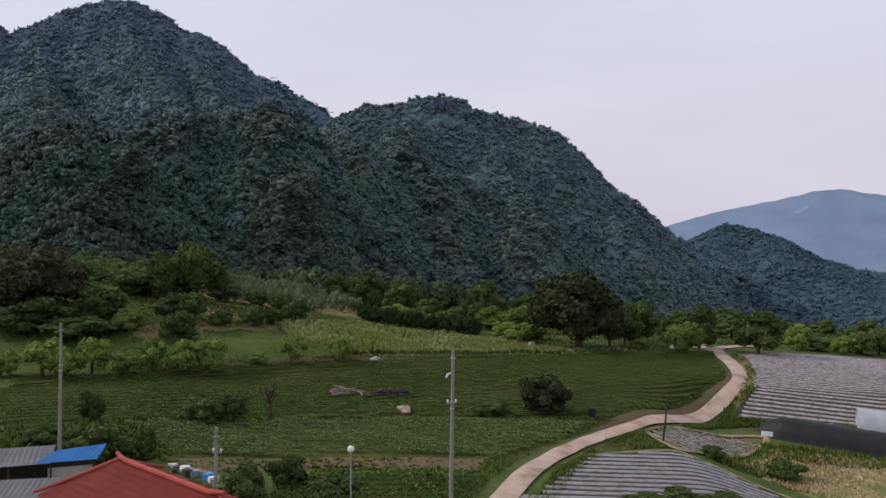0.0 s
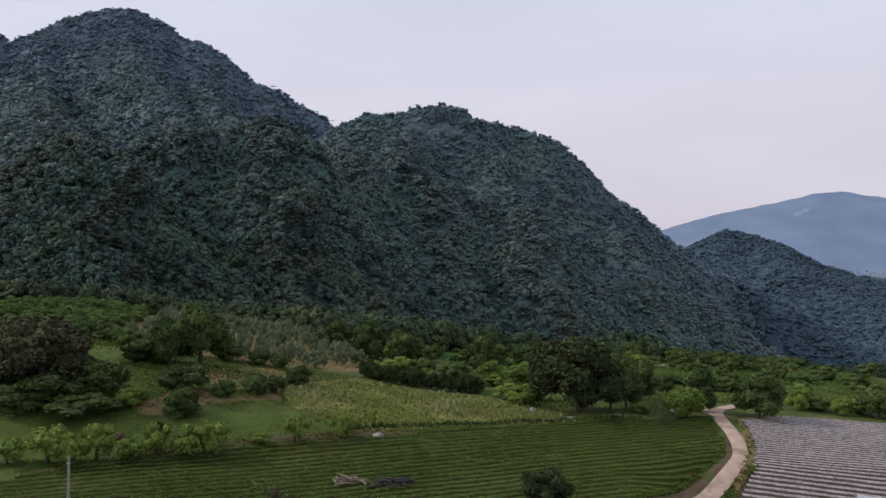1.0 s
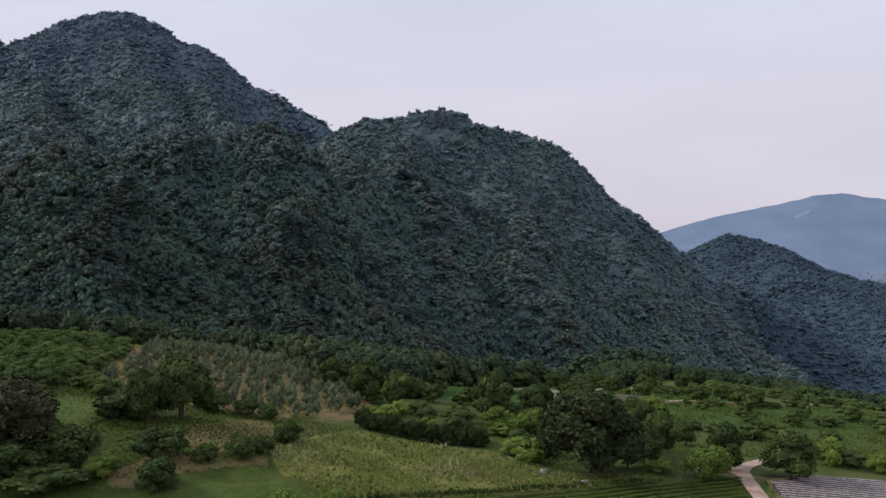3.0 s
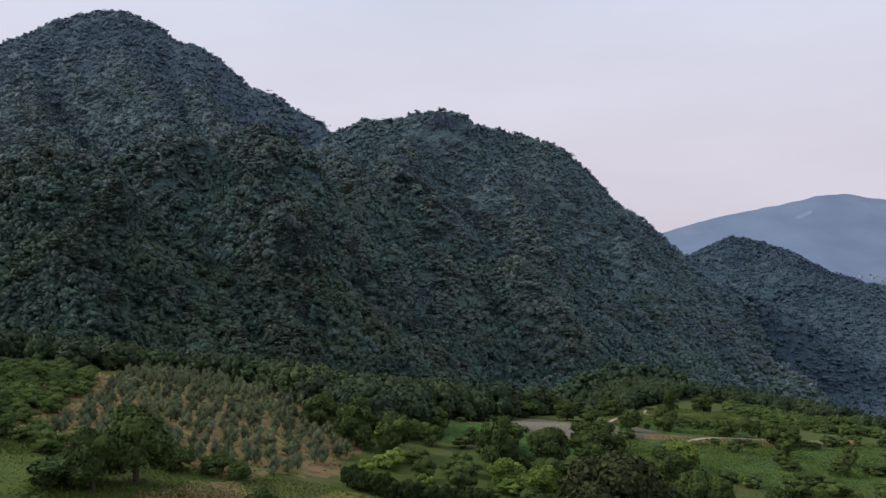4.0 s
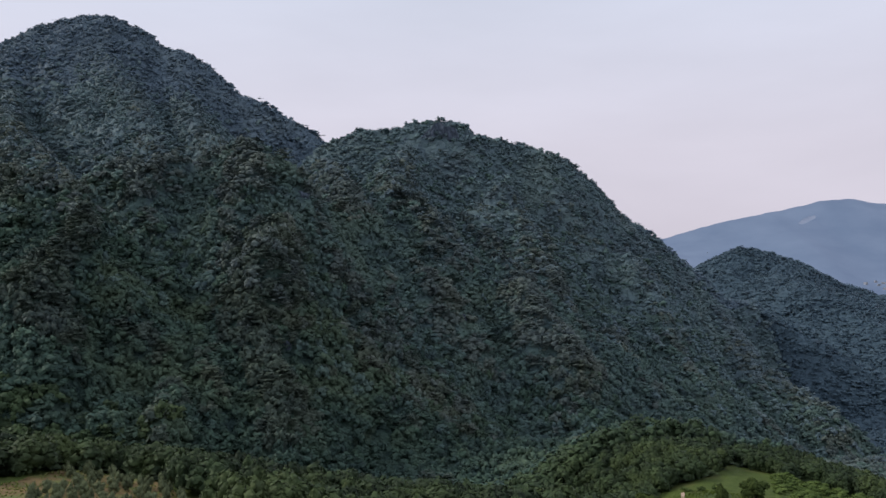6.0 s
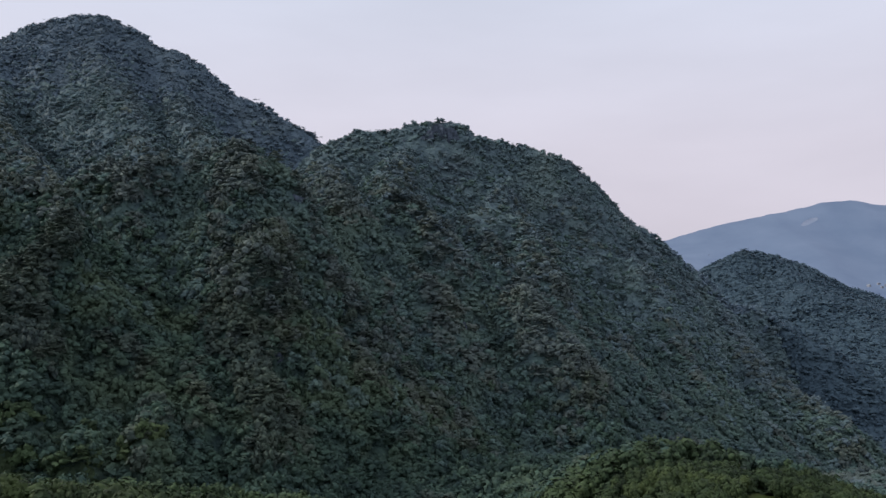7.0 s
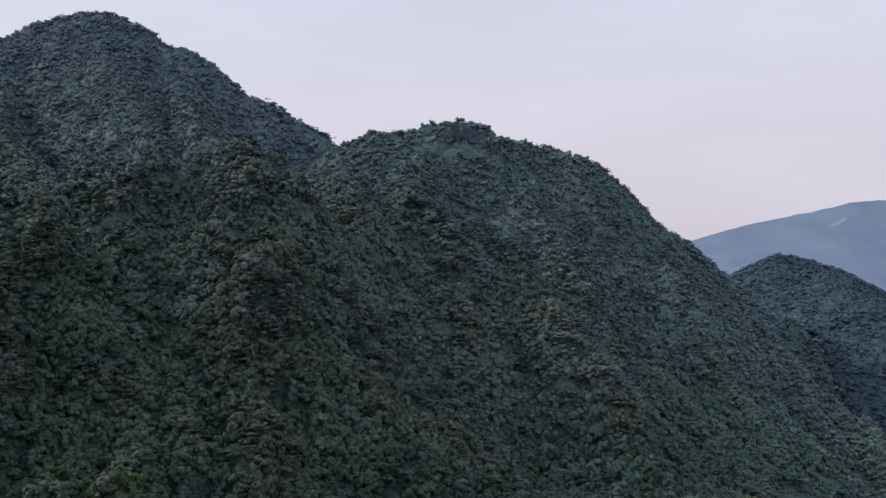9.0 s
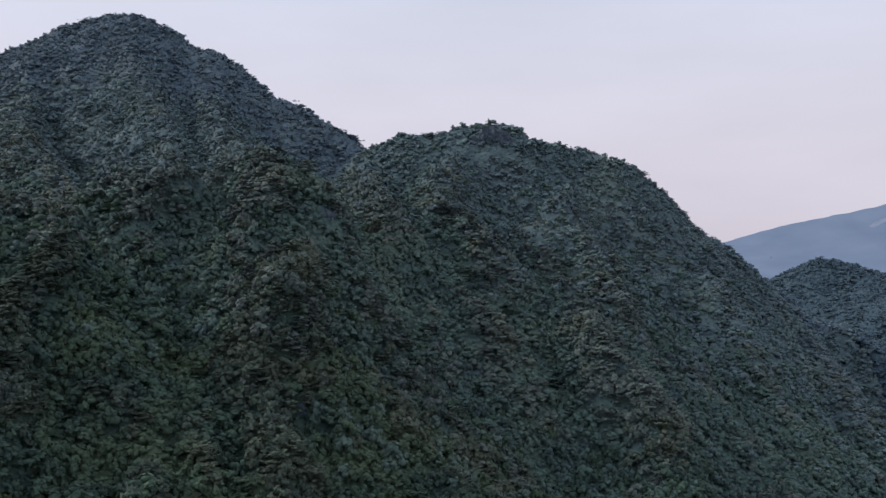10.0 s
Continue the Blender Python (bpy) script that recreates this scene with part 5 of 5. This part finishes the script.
belt("woodland_edge", [(30, 252), (42, 268), (57, 306), (76, 318), (92, 348), (104, 342), (116, 312), (122, 280), (122, 248), (114, 224), (124, 218), (140, 250), (140, 330), (125, 385), (70, 372), (14, 345), (12, 305)], 4.4, 3.1, 162, LEAF_BELT, "dark belt of trees at the plateau's rim")

# scrub on the terraces and along their edges
sx_, sy_ = jitter_grid(52, 96, 139, 198, 7.5, 171)
plant([tree_model(171 + i, LEAF_MID, 8, 385, 0.085, "rounded green shrub on the terrace", "terrace shrubs", "shrub", "shrub", stem=0.6, low=-0.1, spread=0.68) for i in range(3)],
      [(float(a), float(b), rr.uniform(1.2, 2.8), rr.uniform(1.6, 4.2)) for a, b in zip(sx_, sy_) if rr.random() < 0.62], 13)
edge = [q for line in ([(36, 194.5), (56, 192.5), (86, 198)], [(44, 212.5), (58, 219.5), (71, 231)], [(84, 200), (86, 228), (86, 262)], [(24.5, 187.5), (9, 200.5), (-6, 201)], [(46, 234.5), (57, 221.5)], [(14, 174), (34, 170), (50, 156)], [(66, 302), (84, 288), (85, 268)]) for q in along(line, 3.6)]
plant([tree_model(176 + i, LEAF_DARK, 8, 275, 0.1, "low dark shrub on a terrace edge", "terrace edge shrubs", "shrub", "shrub", stem=0.6, low=-0.15, spread=0.68) for i in range(2)],
      [(float(p[0]) + rr.uniform(-0.8, 0.8), float(p[1]) + rr.uniform(-0.8, 0.8), rr.uniform(0.7, 1.9), rr.uniform(0.7, 2.6)) for p in edge if rr.random() < 0.7], 14)
wx_, wy_ = jitter_grid(-66, -26, 104, 150, 6.0, 181)
plant([tree_model(181 + i, LEAF_MID, 8, 385, 0.085, "tangled green shrub on the bank", "bank shrubs", "shrub", "shrub", stem=0.6, low=-0.12, spread=0.68) for i in range(3)],
      [(float(a), float(b), rr.uniform(0.8, 1.8), rr.uniform(0.9, 2.2)) for a, b in zip(wx_, wy_) if rr.random() < 0.42 and not (-57 < a < -45 and 121 < b < 139) and not (-38 < a < -22 and 119 < b < 141)], 15)

tx_, ty_ = jitter_grid(-13, 34, 146, 186, 6.0, 191)
plant([tree_model(191 + i, (LEAF_MID, LEAF_DARK, LEAF_FRESH)[i], 8, 460, 0.09, "leafy " + ("green", "dark", "bright")[i] + " bush in the thicket behind the hedge", "thicket", "bush", "shrub", stem=0.6, low=-0.12, spread=0.68) for i in range(3)],
      [(float(a), float(b), rr.uniform(1.4, 2.6), rr.uniform(2.0, 4.6)) for a, b in zip(tx_, ty_) if rr.random() < 0.75], 16)

# ---- poles, lamps and small farm things ----
POLE = surface("pole_concrete", (0.19, 0.175, 0.16), (0.31, 0.29, 0.265), 0.8, 0.05, bump=0.2)
STEEL = surface("galvanised_steel", (0.30, 0.31, 0.32), (0.48, 0.49, 0.50), 0.5, 0.05, rough=0.45, metal=0.7, bump=0.1)
DARK_WOOD = surface("weathered_dark_wood", (0.035, 0.028, 0.024), (0.085, 0.07, 0.058), 0.6, 0.05, bump=0.6)
PORCELAIN = surface("white_porcelain", (0.62, 0.62, 0.60), (0.8, 0.8, 0.78), 0.3, 0.05, rough=0.25, bump=0.0)


def at(x, y, turn=0.0, drop=0.05):
    return Matrix.Translation((x, y, ground(x, y) - drop)) @ Matrix.Rotation(radians(turn), 4, "Z")


def utility_pole(x, y, top, label, arms, turn=0.0, lean=0.0):
    root = base("utility_pole", at(x, y, turn) @ Matrix.Rotation(radians(lean), 4, "Y"), label, "pole", "utility poles")
    h = top - ground(x, y) + 0.05
    part("shaft", tube([(0, 0, 0), (0, 0, h * 0.5), (0, 0, h)], [0.15, 0.12, 0.085], 12), POLE, root)
    for z, length in arms:
        bm = box(length, 0.09, 0.09, 0, 0.13, h - z)
        part("crossarm", bm, STEEL, root)
        for sx in (-0.42, 0.42):
            part("insulator", tube([(sx * length, 0.13, h - z + 0.09), (sx * length, 0.13, h - z + 0.16), (sx * length, 0.13, h - z + 0.27)], [0.05, 0.07, 0.03], 8), PORCELAIN, root)
    for z in (0.55, 3.1, 3.5):
        part("band", tube([(0, 0, h - z), (0, 0, h - z + 0.09)], [0.145, 0.145], 10), STEEL, root)
    return root


utility_pole(-27.9, 62.0, 9.6, "tall plain grey concrete utility pole", [], 8, 0.6)
pole_c = utility_pole(0.4, 50.0, 9.1, "tall grey concrete utility pole with cable clamps", [(3.2, 0.6)], 20, 0.9)
bm = tube([(-0.1, 0, 0), (-0.34, 0, -0.1), (-0.42, 0, -0.28)], [0.03, 0.06, 0.05], 8)
bmesh.ops.translate(bm, verts=bm.verts[:], vec=(0, 0, 12.0))
part("street_light", bm, PORCELAIN, pole_c, "white lamp head on a short arm")
utility_pole(-12.1, 45.0, 5.6, "short concrete pole beside the red roof", [(1.4, 0.5)], -10, 1.0)

lamp = base("lamp_post", at(-5.3, 49), "slim grey post with a white globe lamp", "lamp")
lh = 3.55 - ground(-5.3, 49)
part("post", tube([(0, 0, 0), (0, 0, lh - 0.15)], [0.06, 0.045], 10), STEEL, lamp)
bm = bmesh.new()
bmesh.ops.create_uvsphere(bm, u_segments=16, v_segments=10, radius=0.2, matrix=Matrix.Translation((0, 0, lh)))
part("globe", bm, PORCELAIN, lamp, "round white glass globe")

stake = base("wooden_pole", at(20.4, 79.2) @ Matrix.Rotation(radians(6), 4, "Y"), "dark leaning wooden pole at the plot's edge", "pole")
part("shaft", tube([(0, 0, 0), (0.03, 0, 2), (0, 0, 4.3)], [0.1, 0.09, 0.07], 8), DARK_WOOD, stake)
for x, y, h in ((-6.3, 57.5, 1.6), (-7.2, 57.2, 1.4)):
    st = base("stake", at(x, y), "thin grey garden stake", "stake", "garden stakes")
    part("shaft", tube([(0, 0, 0), (0, 0, h)], [0.05, 0.04], 6), DARK_WOOD, st)

barrel = base("barrel", at(15.3, 87.4), "dark blue plastic barrel at the field's corner", "barrel")
part("body", tube([(0, 0, 0), (0, 0, 0.08), (0, 0, 0.45), (0, 0, 0.85), (0, 0, 0.95)], [0.3, 0.34, 0.36, 0.33, 0.28], 16), surface("dark_blue_plastic", (0.012, 0.016, 0.03), (0.03, 0.04, 0.07), 0.5, 0.05, rough=0.45, bump=0.05), barrel)
part("lid", tube([(0, 0, 0.95), (0, 0, 1.0)], [0.29, 0.27], 16), surface("dark_plastic_lid", (0.02, 0.022, 0.026), (0.04, 0.042, 0.05), 0.5, 0.05, rough=0.5, bump=0.05), barrel)


def boulder(name, x, y, sx, sy, sz, material, label, seed, group=""):
    rng = np.random.default_rng(seed)
    v, f = ICO2
    v = v * (1 + 0.16 * rng.standard_normal((len(v), 1))) * (sx, sy, sz)
    ob = thing(name, v, f, material, label, "rock", group)
    ob.matrix_basis = at(x, y, seed * 37 % 360, -sz * 0.45)
    return ob


PINK_ROCK = surface("pinkish_granite", (0.24, 0.17, 0.14), (0.40, 0.30, 0.25), 0.7, 0.06, bump=0.6)
GREY_ROCK = surface("grey_granite", (0.20, 0.19, 0.175), (0.38, 0.36, 0.33), 0.7, 0.06, bump=0.6)
boulder("boulder", -3.9, 86.5, 0.95, 0.6, 0.55, PINK_ROCK, "pinkish rounded boulder in the field", 3)
boulder("boulder", -8.6, 108.9, 0.9, 0.55, 0.42, GREY_ROCK, "pale grey boulder at the meadow's edge", 4)
boulder("boulder", 13.1, 126.4, 0.55, 0.45, 0.65, GREY_ROCK, "pale upright stone below the hedge", 5)
boulder("boulder", 18.3, 123.8, 0.6, 0.4, 0.28, GREY_ROCK, "flat pale stone at the meadow's edge", 6)
boulder("boulder", -39.4, 102.5, 0.9, 0.6, 0.5, DARK_EARTH, "dark brown earthy boulder on the grass", 7)
boulder("sack", 35.4, 131.4, 0.5, 0.4, 0.45, PORCELAIN, "white filled sack beside the bush", 8)
boulder("sack", -14.4, 151.5, 0.45, 0.4, 0.4, PORCELAIN, "white filled sack among the trees", 9)
boulder("tarpaulin_heap", -4.9, 92.8, 1.5, 0.8, 0.7, surface("black_sheeting", (0.012, 0.012, 0.013), (0.035, 0.034, 0.034), 0.4, 0.05, rough=0.5, bump=0.5), "heap of crumpled black plastic sheeting", 10)


def brush_heap(x, y, span, count, material, label, seed):
    rng = random.Random(seed)
    root = base("brush_heap", at(x, y), label, "brushwood")
    for i in range(count):
        a, r = rng.uniform(0, 6.3), rng.uniform(0, span * 0.5)
        px, py, q, n = r * math.cos(a), r * math.sin(a) * 0.5, rng.uniform(0, 6.3), rng.uniform(0.5, 1.3)
        z = 0.3 + 0.7 * (1 - 2 * r / span) * rng.random()
        part("branch", tube([(px - n * math.cos(q), py - n * math.sin(q), z), (px, py, z + 0.12), (px + n * math.cos(q), py + n * math.sin(q), z + rng.uniform(-0.05, 0.25))], [0.09, 0.08, 0.03], 5), material, root)


PALE_WOOD = surface("bleached_wood", (0.12, 0.095, 0.075), (0.30, 0.25, 0.21), 0.6, 0.05, bump=0.4)
brush_heap(-10.9, 92.8, 4.4, 26, PALE_WOOD, "low heap of bleached cut branches in the field", 5)
brush_heap(-6.4, 92.4, 5.2, 38, DARK_WOOD, "small heap of dark cut branches", 6)


def bare_tree(x, y, h, seed):
    rng = random.Random(seed)
    root = base("bare_tree", at(x, y), "small nearly leafless tree with a dark forked trunk", "tree")
    part("trunk", tube([(0, 0, 0), (0.03, 0, h * 0.3), (-0.02, 0.02, h * 0.55)], [0.2, 0.16, 0.13], 8), DARK_WOOD, root)
    for i in range(9):
        a, z = i * 0.7 + rng.uniform(-0.2, 0.2), h * rng.uniform(0.4, 0.55)
        d = Vector((math.cos(a), math.sin(a), 0))
        out = rng.uniform(0.5, 1.1)
        p1, p2 = d * out * 0.5 + Vector((0, 0, z + h * 0.14)), d * out + Vector((0, 0, z + h * rng.uniform(0.22, 0.44)))
        bm = tube([(0, 0, z), p1, p2], [0.1, 0.065, 0.025], 5)
        for j in range(7):
            q = p1.lerp(p2, rng.random())
            tube([q, q + Vector((rng.uniform(-0.4, 0.4), rng.uniform(-0.4, 0.4), rng.uniform(0.1, 0.5)))], [0.04, 0.015], 4, bm)
        part("branch", bm, DARK_WOOD, root)


bare_tree(-16.5, 81.4, 4.2, 4)

# ---- tunnels of film over hoops ----
BLACK_FILM = surface("black_shade_cloth", (0.02, 0.02, 0.023), (0.05, 0.049, 0.053), 1.2, 0.1, rough=0.42, bump=0.4, spec=0.4)
WHITE_FILM = surface("milky_greenhouse_film", (0.5, 0.53, 0.58), (0.72, 0.74, 0.78), 1.2, 0.1, rough=0.35, bump=0.2)


def polytunnel(x, y, turn, length, width, tall, film, label):
    root = base("polytunnel", at(x, y, turn, 0.1), label, "greenhouse", "polytunnels")
    bm = bmesh.new()
    rng = random.Random(int(length * 7))
    rings = []
    n = int(length / 0.6)
    for i in range(n + 1):
        sag = 0.04 * math.sin(i * 3.14) + (0.05 if i % 2 else 0.0) + rng.uniform(-0.025, 0.025)
        u = i / n
        taper = min(1.0, 0.45 + 0.55 * math.sqrt(i / 5)) if film is BLACK_FILM else 1.0
        gz = ground(x + math.cos(radians(turn)) * u * length, y + math.sin(radians(turn)) * u * length) - ground(x, y)
        rings.append([bm.verts.new((u * length, math.cos(q) * width / 2 * taper * (1 - sag * 0.5), gz + taper * (tall - sag) * max(0.0, math.sin(q)))) for q in (math.pi * k / 14 for k in range(15))])
    for a, b in zip(rings, rings[1:]):
        for k in range(14):
            f = bm.faces.new((a[k], b[k], b[k + 1], a[k + 1]))
            f.smooth = True
    bmesh.ops.solidify(bm, geom=bm.faces[:], thickness=0.02)
    part("cover", bm, film, root)
    for end in (0, -1):
        bm = bmesh.new()
        inset = 0.05 if end == 0 else -0.05
        small = 0.44 if film is BLACK_FILM and end == 0 else 0.97
        vs = [bm.verts.new(v) for v in [(p[0] + inset, p[1] * small, p[2] * small) for p in [((0 if end == 0 else length), math.cos(math.pi * k / 14) * width / 2, tall * math.sin(math.pi * k / 14) + (0 if end == 0 else gz)) for k in range(15)]]]
        bm.faces.new(vs)
        bmesh.ops.solidify(bm, geom=bm.faces[:], thickness=0.03)
        part("end_wall", bm, film, root)
    for u in np.arange(0, length + 0.1, 2.4):
        gz = ground(x + math.cos(radians(turn)) * u, y + math.sin(radians(turn)) * u) - ground(x, y)
        part("hoop", tube([(u, math.cos(math.pi * k / 12) * (width / 2 + 0.02), gz + (tall + 0.02) * math.sin(math.pi * k / 12)) for k in range(13)], [0.022] * 13, 5), film, root)
    part("side_panel", box(1.2, 0.06, 0.5, length * 0.03, -width / 2 - 0.05, 0.1), WHITE_FILM, root, "pale rolled-up side flap")
    return root


polytunnel(34.8, 93.4, -31, 34, 4.0, 2.2, BLACK_FILM, "long low tunnel covered in black shade cloth")
polytunnel(46.0, 94.6, -20, 26, 4.6, 2.9, WHITE_FILM, "milky white plastic greenhouse tunnel")

# ---- farmstead ----
ROOF_RED = surface("red_painted_tiles", (0.26, 0.05, 0.04), (0.40, 0.085, 0.065), 1.5, 0.12, rough=0.5, bump=0.3)
PLASTER = surface("stained_plaster", (0.32, 0.29, 0.25), (0.48, 0.44, 0.38), 0.9, 0.08, bump=0.3)
SHEET_GREY = surface("grey_sheet_roof", (0.20, 0.20, 0.21), (0.33, 0.33, 0.35), 1.5, 0.1, rough=0.5, bump=0.15)
SHEET_BLUE = surface("blue_sheet_roof", (0.05, 0.20, 0.52), (0.08, 0.30, 0.68), 1.2, 0.1, rough=0.45, bump=0.1)


def slope_sheet(a, b, c, d, pitch, depth, courses=0):
    """A ribbed roof face with corners a, b at the top and d, c at the foot; ribs run down the slope."""
    a, b, c, d = map(Vector, (a, b, c, d))
    n = (b - a).cross(d - a).normalized()
    n = n if n.z > 0 else -n
    count = max(4, int((c - d).length / pitch) * 4)
    rows = max(2, courses * 2 + 1)
    bm = bmesh.new()
    grid = []
    for j in range(rows):
        v = j / (rows - 1)
        step_ = depth * 0.8 * (j % 2) if courses else 0
        grid.append([bm.verts.new((a.lerp(b, i / count)).lerp(d.lerp(c, i / count), v) + n * (depth * (0, 0.7, 1, 0.7)[i % 4] + step_)) for i in range(count + 1)])
    for r0, r1 in zip(grid, grid[1:]):
        for i in range(count):
            bm.faces.new((r0[i], r0[i + 1], r1[i + 1], r1[i]))
    bmesh.ops.solidify(bm, geom=bm.faces[:], thickness=0.05)
    return bm


def red_house():
    x0, y0 = -18.6, 49.0
    g = ground(x0, y0)
    root = base("house", Matrix.Translation((x0, y0, g)) @ Matrix.Rotation(math.atan2(-0.697, 0.717), 4, "Z"), "low farmhouse under a red ribbed tile roof", "house")
    top, eave, half, run, hip = 2.85 - g, 1.15 - g, 3.8, 11.0, 2.2
    A, B = (0, 0, top), (run, 0, top)
    part("roof_face", slope_sheet(A, B, (run + hip, -half, eave), (-hip, -half, eave), 0.3, 0.05, 9), ROOF_RED, root)
    part("roof_face", slope_sheet(A, B, (run + hip, half, eave), (-hip, half, eave), 0.3, 0.05, 9), ROOF_RED, root)
    for p, s in ((A, -1), (B, 1)):
        e_ = p[0] + s * hip
        part("roof_face", slope_sheet(p, (p[0] + 0.01, 0, top), (e_, half, eave), (e_, -half, eave), 0.3, 0.05, 9), ROOF_RED, root)
    ridge = [(-0.3, 0, top + 0.42), (0.3, 0, top + 0.2), (1.2, 0, top + 0.12), (run - 1.2, 0, top + 0.12), (run + 0.3, 0, top + 0.4)]
    part("ridge_cap", tube(ridge, [0.1, 0.16, 0.16, 0.16, 0.1], 8), ROOF_RED, root)
    for p, s in ((A, -1), (B, 1)):
        for w in (-1, 1):
            part("hip_cap", tube([(p[0], 0, top + 0.1), (p[0] + s * hip * 0.6, w * half * 0.6, top - (top - eave) * 0.6 + 0.14), (p[0] + s * (hip + 0.1), w * (half + 0.1), eave + 0.22)], [0.12, 0.12, 0.1], 8), ROOF_RED, root)
    part("wall", box(run + 2 * hip - 1.4, 2 * half - 1.4, eave + 0.1, run / 2, 0, -0.1), PLASTER, root)
    part("door", box(1.0, 0.1, 2.0, run * 0.4, -half + 0.66, 0.05), DARK_WOOD, root)
    return root


red_house()


def shed():
    x0, y0 = -24.6, 55.2
    g = ground(x0, y0)
    root = base("shed", Matrix.Translation((x0, y0, g)) @ Matrix.Rotation(radians(20), 4, "Z"), "open-sided farm shed with grey and blue sheet roof", "shed")
    h = 1.75 - g
    part("grey_roof", slope_sheet((-9, 2.2, h + 0.12), (-0.6, 2.2, h + 0.12), (-0.6, -1.6, h - 0.22), (-9, -1.6, h - 0.22), 0.3, 0.04), SHEET_GREY, root)
    part("blue_roof", slope_sheet((-0.5, 0.9, h + 0.03), (2.6, 1.6, h + 0.1), (2.1, -1.5, h - 0.2), (-1.6, -1.5, h - 0.18), 0.3, 0.04), SHEET_BLUE, root, "bright blue ribbed sheet")
    part("back_wall", box(10.6, 0.15, h - 0.2, -3.5, 1.9, -0.1), DARK_WOOD, root)
    part("front_wall", box(2.6, 0.15, h - 0.5, 0.5, -1.1, -0.1), PLASTER, root)
    for x in (0.1, 1.0):
        part("door", box(0.75, 0.08, 1.9, x, -1.24, 0.0), surface("faded_door", (0.20, 0.15, 0.12), (0.34, 0.27, 0.22), 0.5, 0.05), root)
    part("cabinet", box(0.55, 0.35, 1.1, 1.6, -1.45, 0.0, bevel=0.02), PORCELAIN, root, "small white box by the door")
    for x in (-8.6, -5.8, -3.0, -0.6, 1.95):
        part("post", tube([(x, -1.45, 0), (x, -1.45, h - 0.34)], [0.06, 0.06], 6), DARK_WOOD, root)
    lean = base("lean_to", Matrix.Translation((-24.6, 50.6, ground(-24.6, 50.6))) @ Matrix.Rotation(radians(12), 4, "Z"), "low lean-to under grey ribbed sheet", "shed")
    k = 0.75 - ground(-24.6, 50.6)
    part("roof", slope_sheet((-4.2, 1.6, k + 0.2), (1.5, 1.6, k + 0.2), (1.5, -1.6, k - 0.2), (-4.2, -1.6, k - 0.2), 0.3, 0.04), SHEET_GREY, lean)
    part("wall", box(5.2, 2.6, k - 0.25, -1.35, 0, 0), PLASTER, lean)
    pipe = base("standpipe", at(-22.2, 46.5), "slim white upright pipe", "pipe")
    part("shaft", tube([(0, 0, 0), (-0.12, 0, 4.3)], [0.05, 0.05], 8), PORCELAIN, pipe)


shed()


def rubbish_heap():
    rng = random.Random(8)
    tones = [PORCELAIN, SHEET_GREY, SHEET_BLUE, DARK_WOOD, PALE_WOOD]
    for i in range(16):
        x, y = -21.4 + 0.27 * i + rng.uniform(-0.2, 0.2), 67.0 - 0.14 * i + rng.uniform(-0.5, 0.5)
        s = rng.uniform(0.4, 0.9)
        k = rng.randrange(5)
        ob = base("crate", at(x, y, rng.uniform(0, 180)), ("white plastic crate", "grey sheet scrap", "blue plastic crate", "dark wooden crate", "pale wooden crate")[k] + " in a heap behind the house", "crate", "rubbish heap")
        part("body", box(s, s * 0.7, s * 0.6, bevel=0.03), tones[k], ob)
        part("slat", box(s * 1.04, 0.06, 0.08, 0, -s * 0.36, s * 0.25), tones[(k + 1) % 5], ob)


rubbish_heap()


# ---- rock faces on the mountain ----
def cliff(x, y, z, wide, tall, turn, seed, label, thick=8):
    nu, nv = max(6, int(wide / 1.0)), max(6, int(tall / 1.0))
    u, v = np.meshgrid(np.linspace(-0.5, 0.5, nu), np.linspace(0, 1, nv))
    px = u * wide
    column = 2.2 * value_noise(px, px * 0, 2.6, seed) + 0.8 * value_noise(px, v * tall, 1.9, seed + 1)
    bulge = -1.5 * np.cos(u * math.pi) + column
    top = tall * (1 + 0.25 * value_noise(px, px * 0, 5.0, seed + 2)) * (1 - 0.5 * np.abs(2 * u) ** 3)
    front = np.stack([px, bulge + 1.5 * v, v * top], 2)
    back = front + (0, thick, 0)
    pts = np.concatenate([front.reshape(-1, 3), back.reshape(-1, 3)])
    i = np.arange(nu * nv).reshape(nv, nu)
    k = nu * nv
    f = [np.stack([i[:-1, :-1], i[:-1, 1:], i[1:, 1:], i[1:, :-1]], 2).reshape(-1, 4), np.stack([i[:-1, :-1], i[1:, :-1], i[1:, 1:], i[:-1, 1:]], 2).reshape(-1, 4) + k]
    rim = np.concatenate([i[0, :], i[1:, -1], i[-1, -2::-1], i[-2:0:-1, 0]])
    nxt = np.roll(rim, -1)
    f.append(np.stack([rim, rim + k, nxt + k, nxt], 1))
    ob = thing("cliff", pts, np.concatenate(f), ROCK, label, "cliff", "rock faces")
    ob.matrix_basis = Matrix.Translation((x, y, z)) @ Matrix.Rotation(radians(turn), 4, "Z")


cliff(-34, 912, ground(-34, 912) - 3, 24, 13, -12, 1, "grey weathered cliff below the dome's summit", 18)
cliff(-2, 908, ground(-2, 908) - 3, 38, 21, 6, 2, "grey columned cliff buttress at the summit", 24)
cliff(-90, 628, ground(-90, 628) - 2, 14, 9, 15, 3, "small pale rock face among the trees", 10)
cliff(13, 624, ground(13, 624) - 3, 5, 14, 0, 4, "narrow pale rock scar between trees", 10)
cliff(-80, 505, ground(-80, 505) - 2, 7, 6, 10, 5, "small grey rock outcrop among the trees", 7)
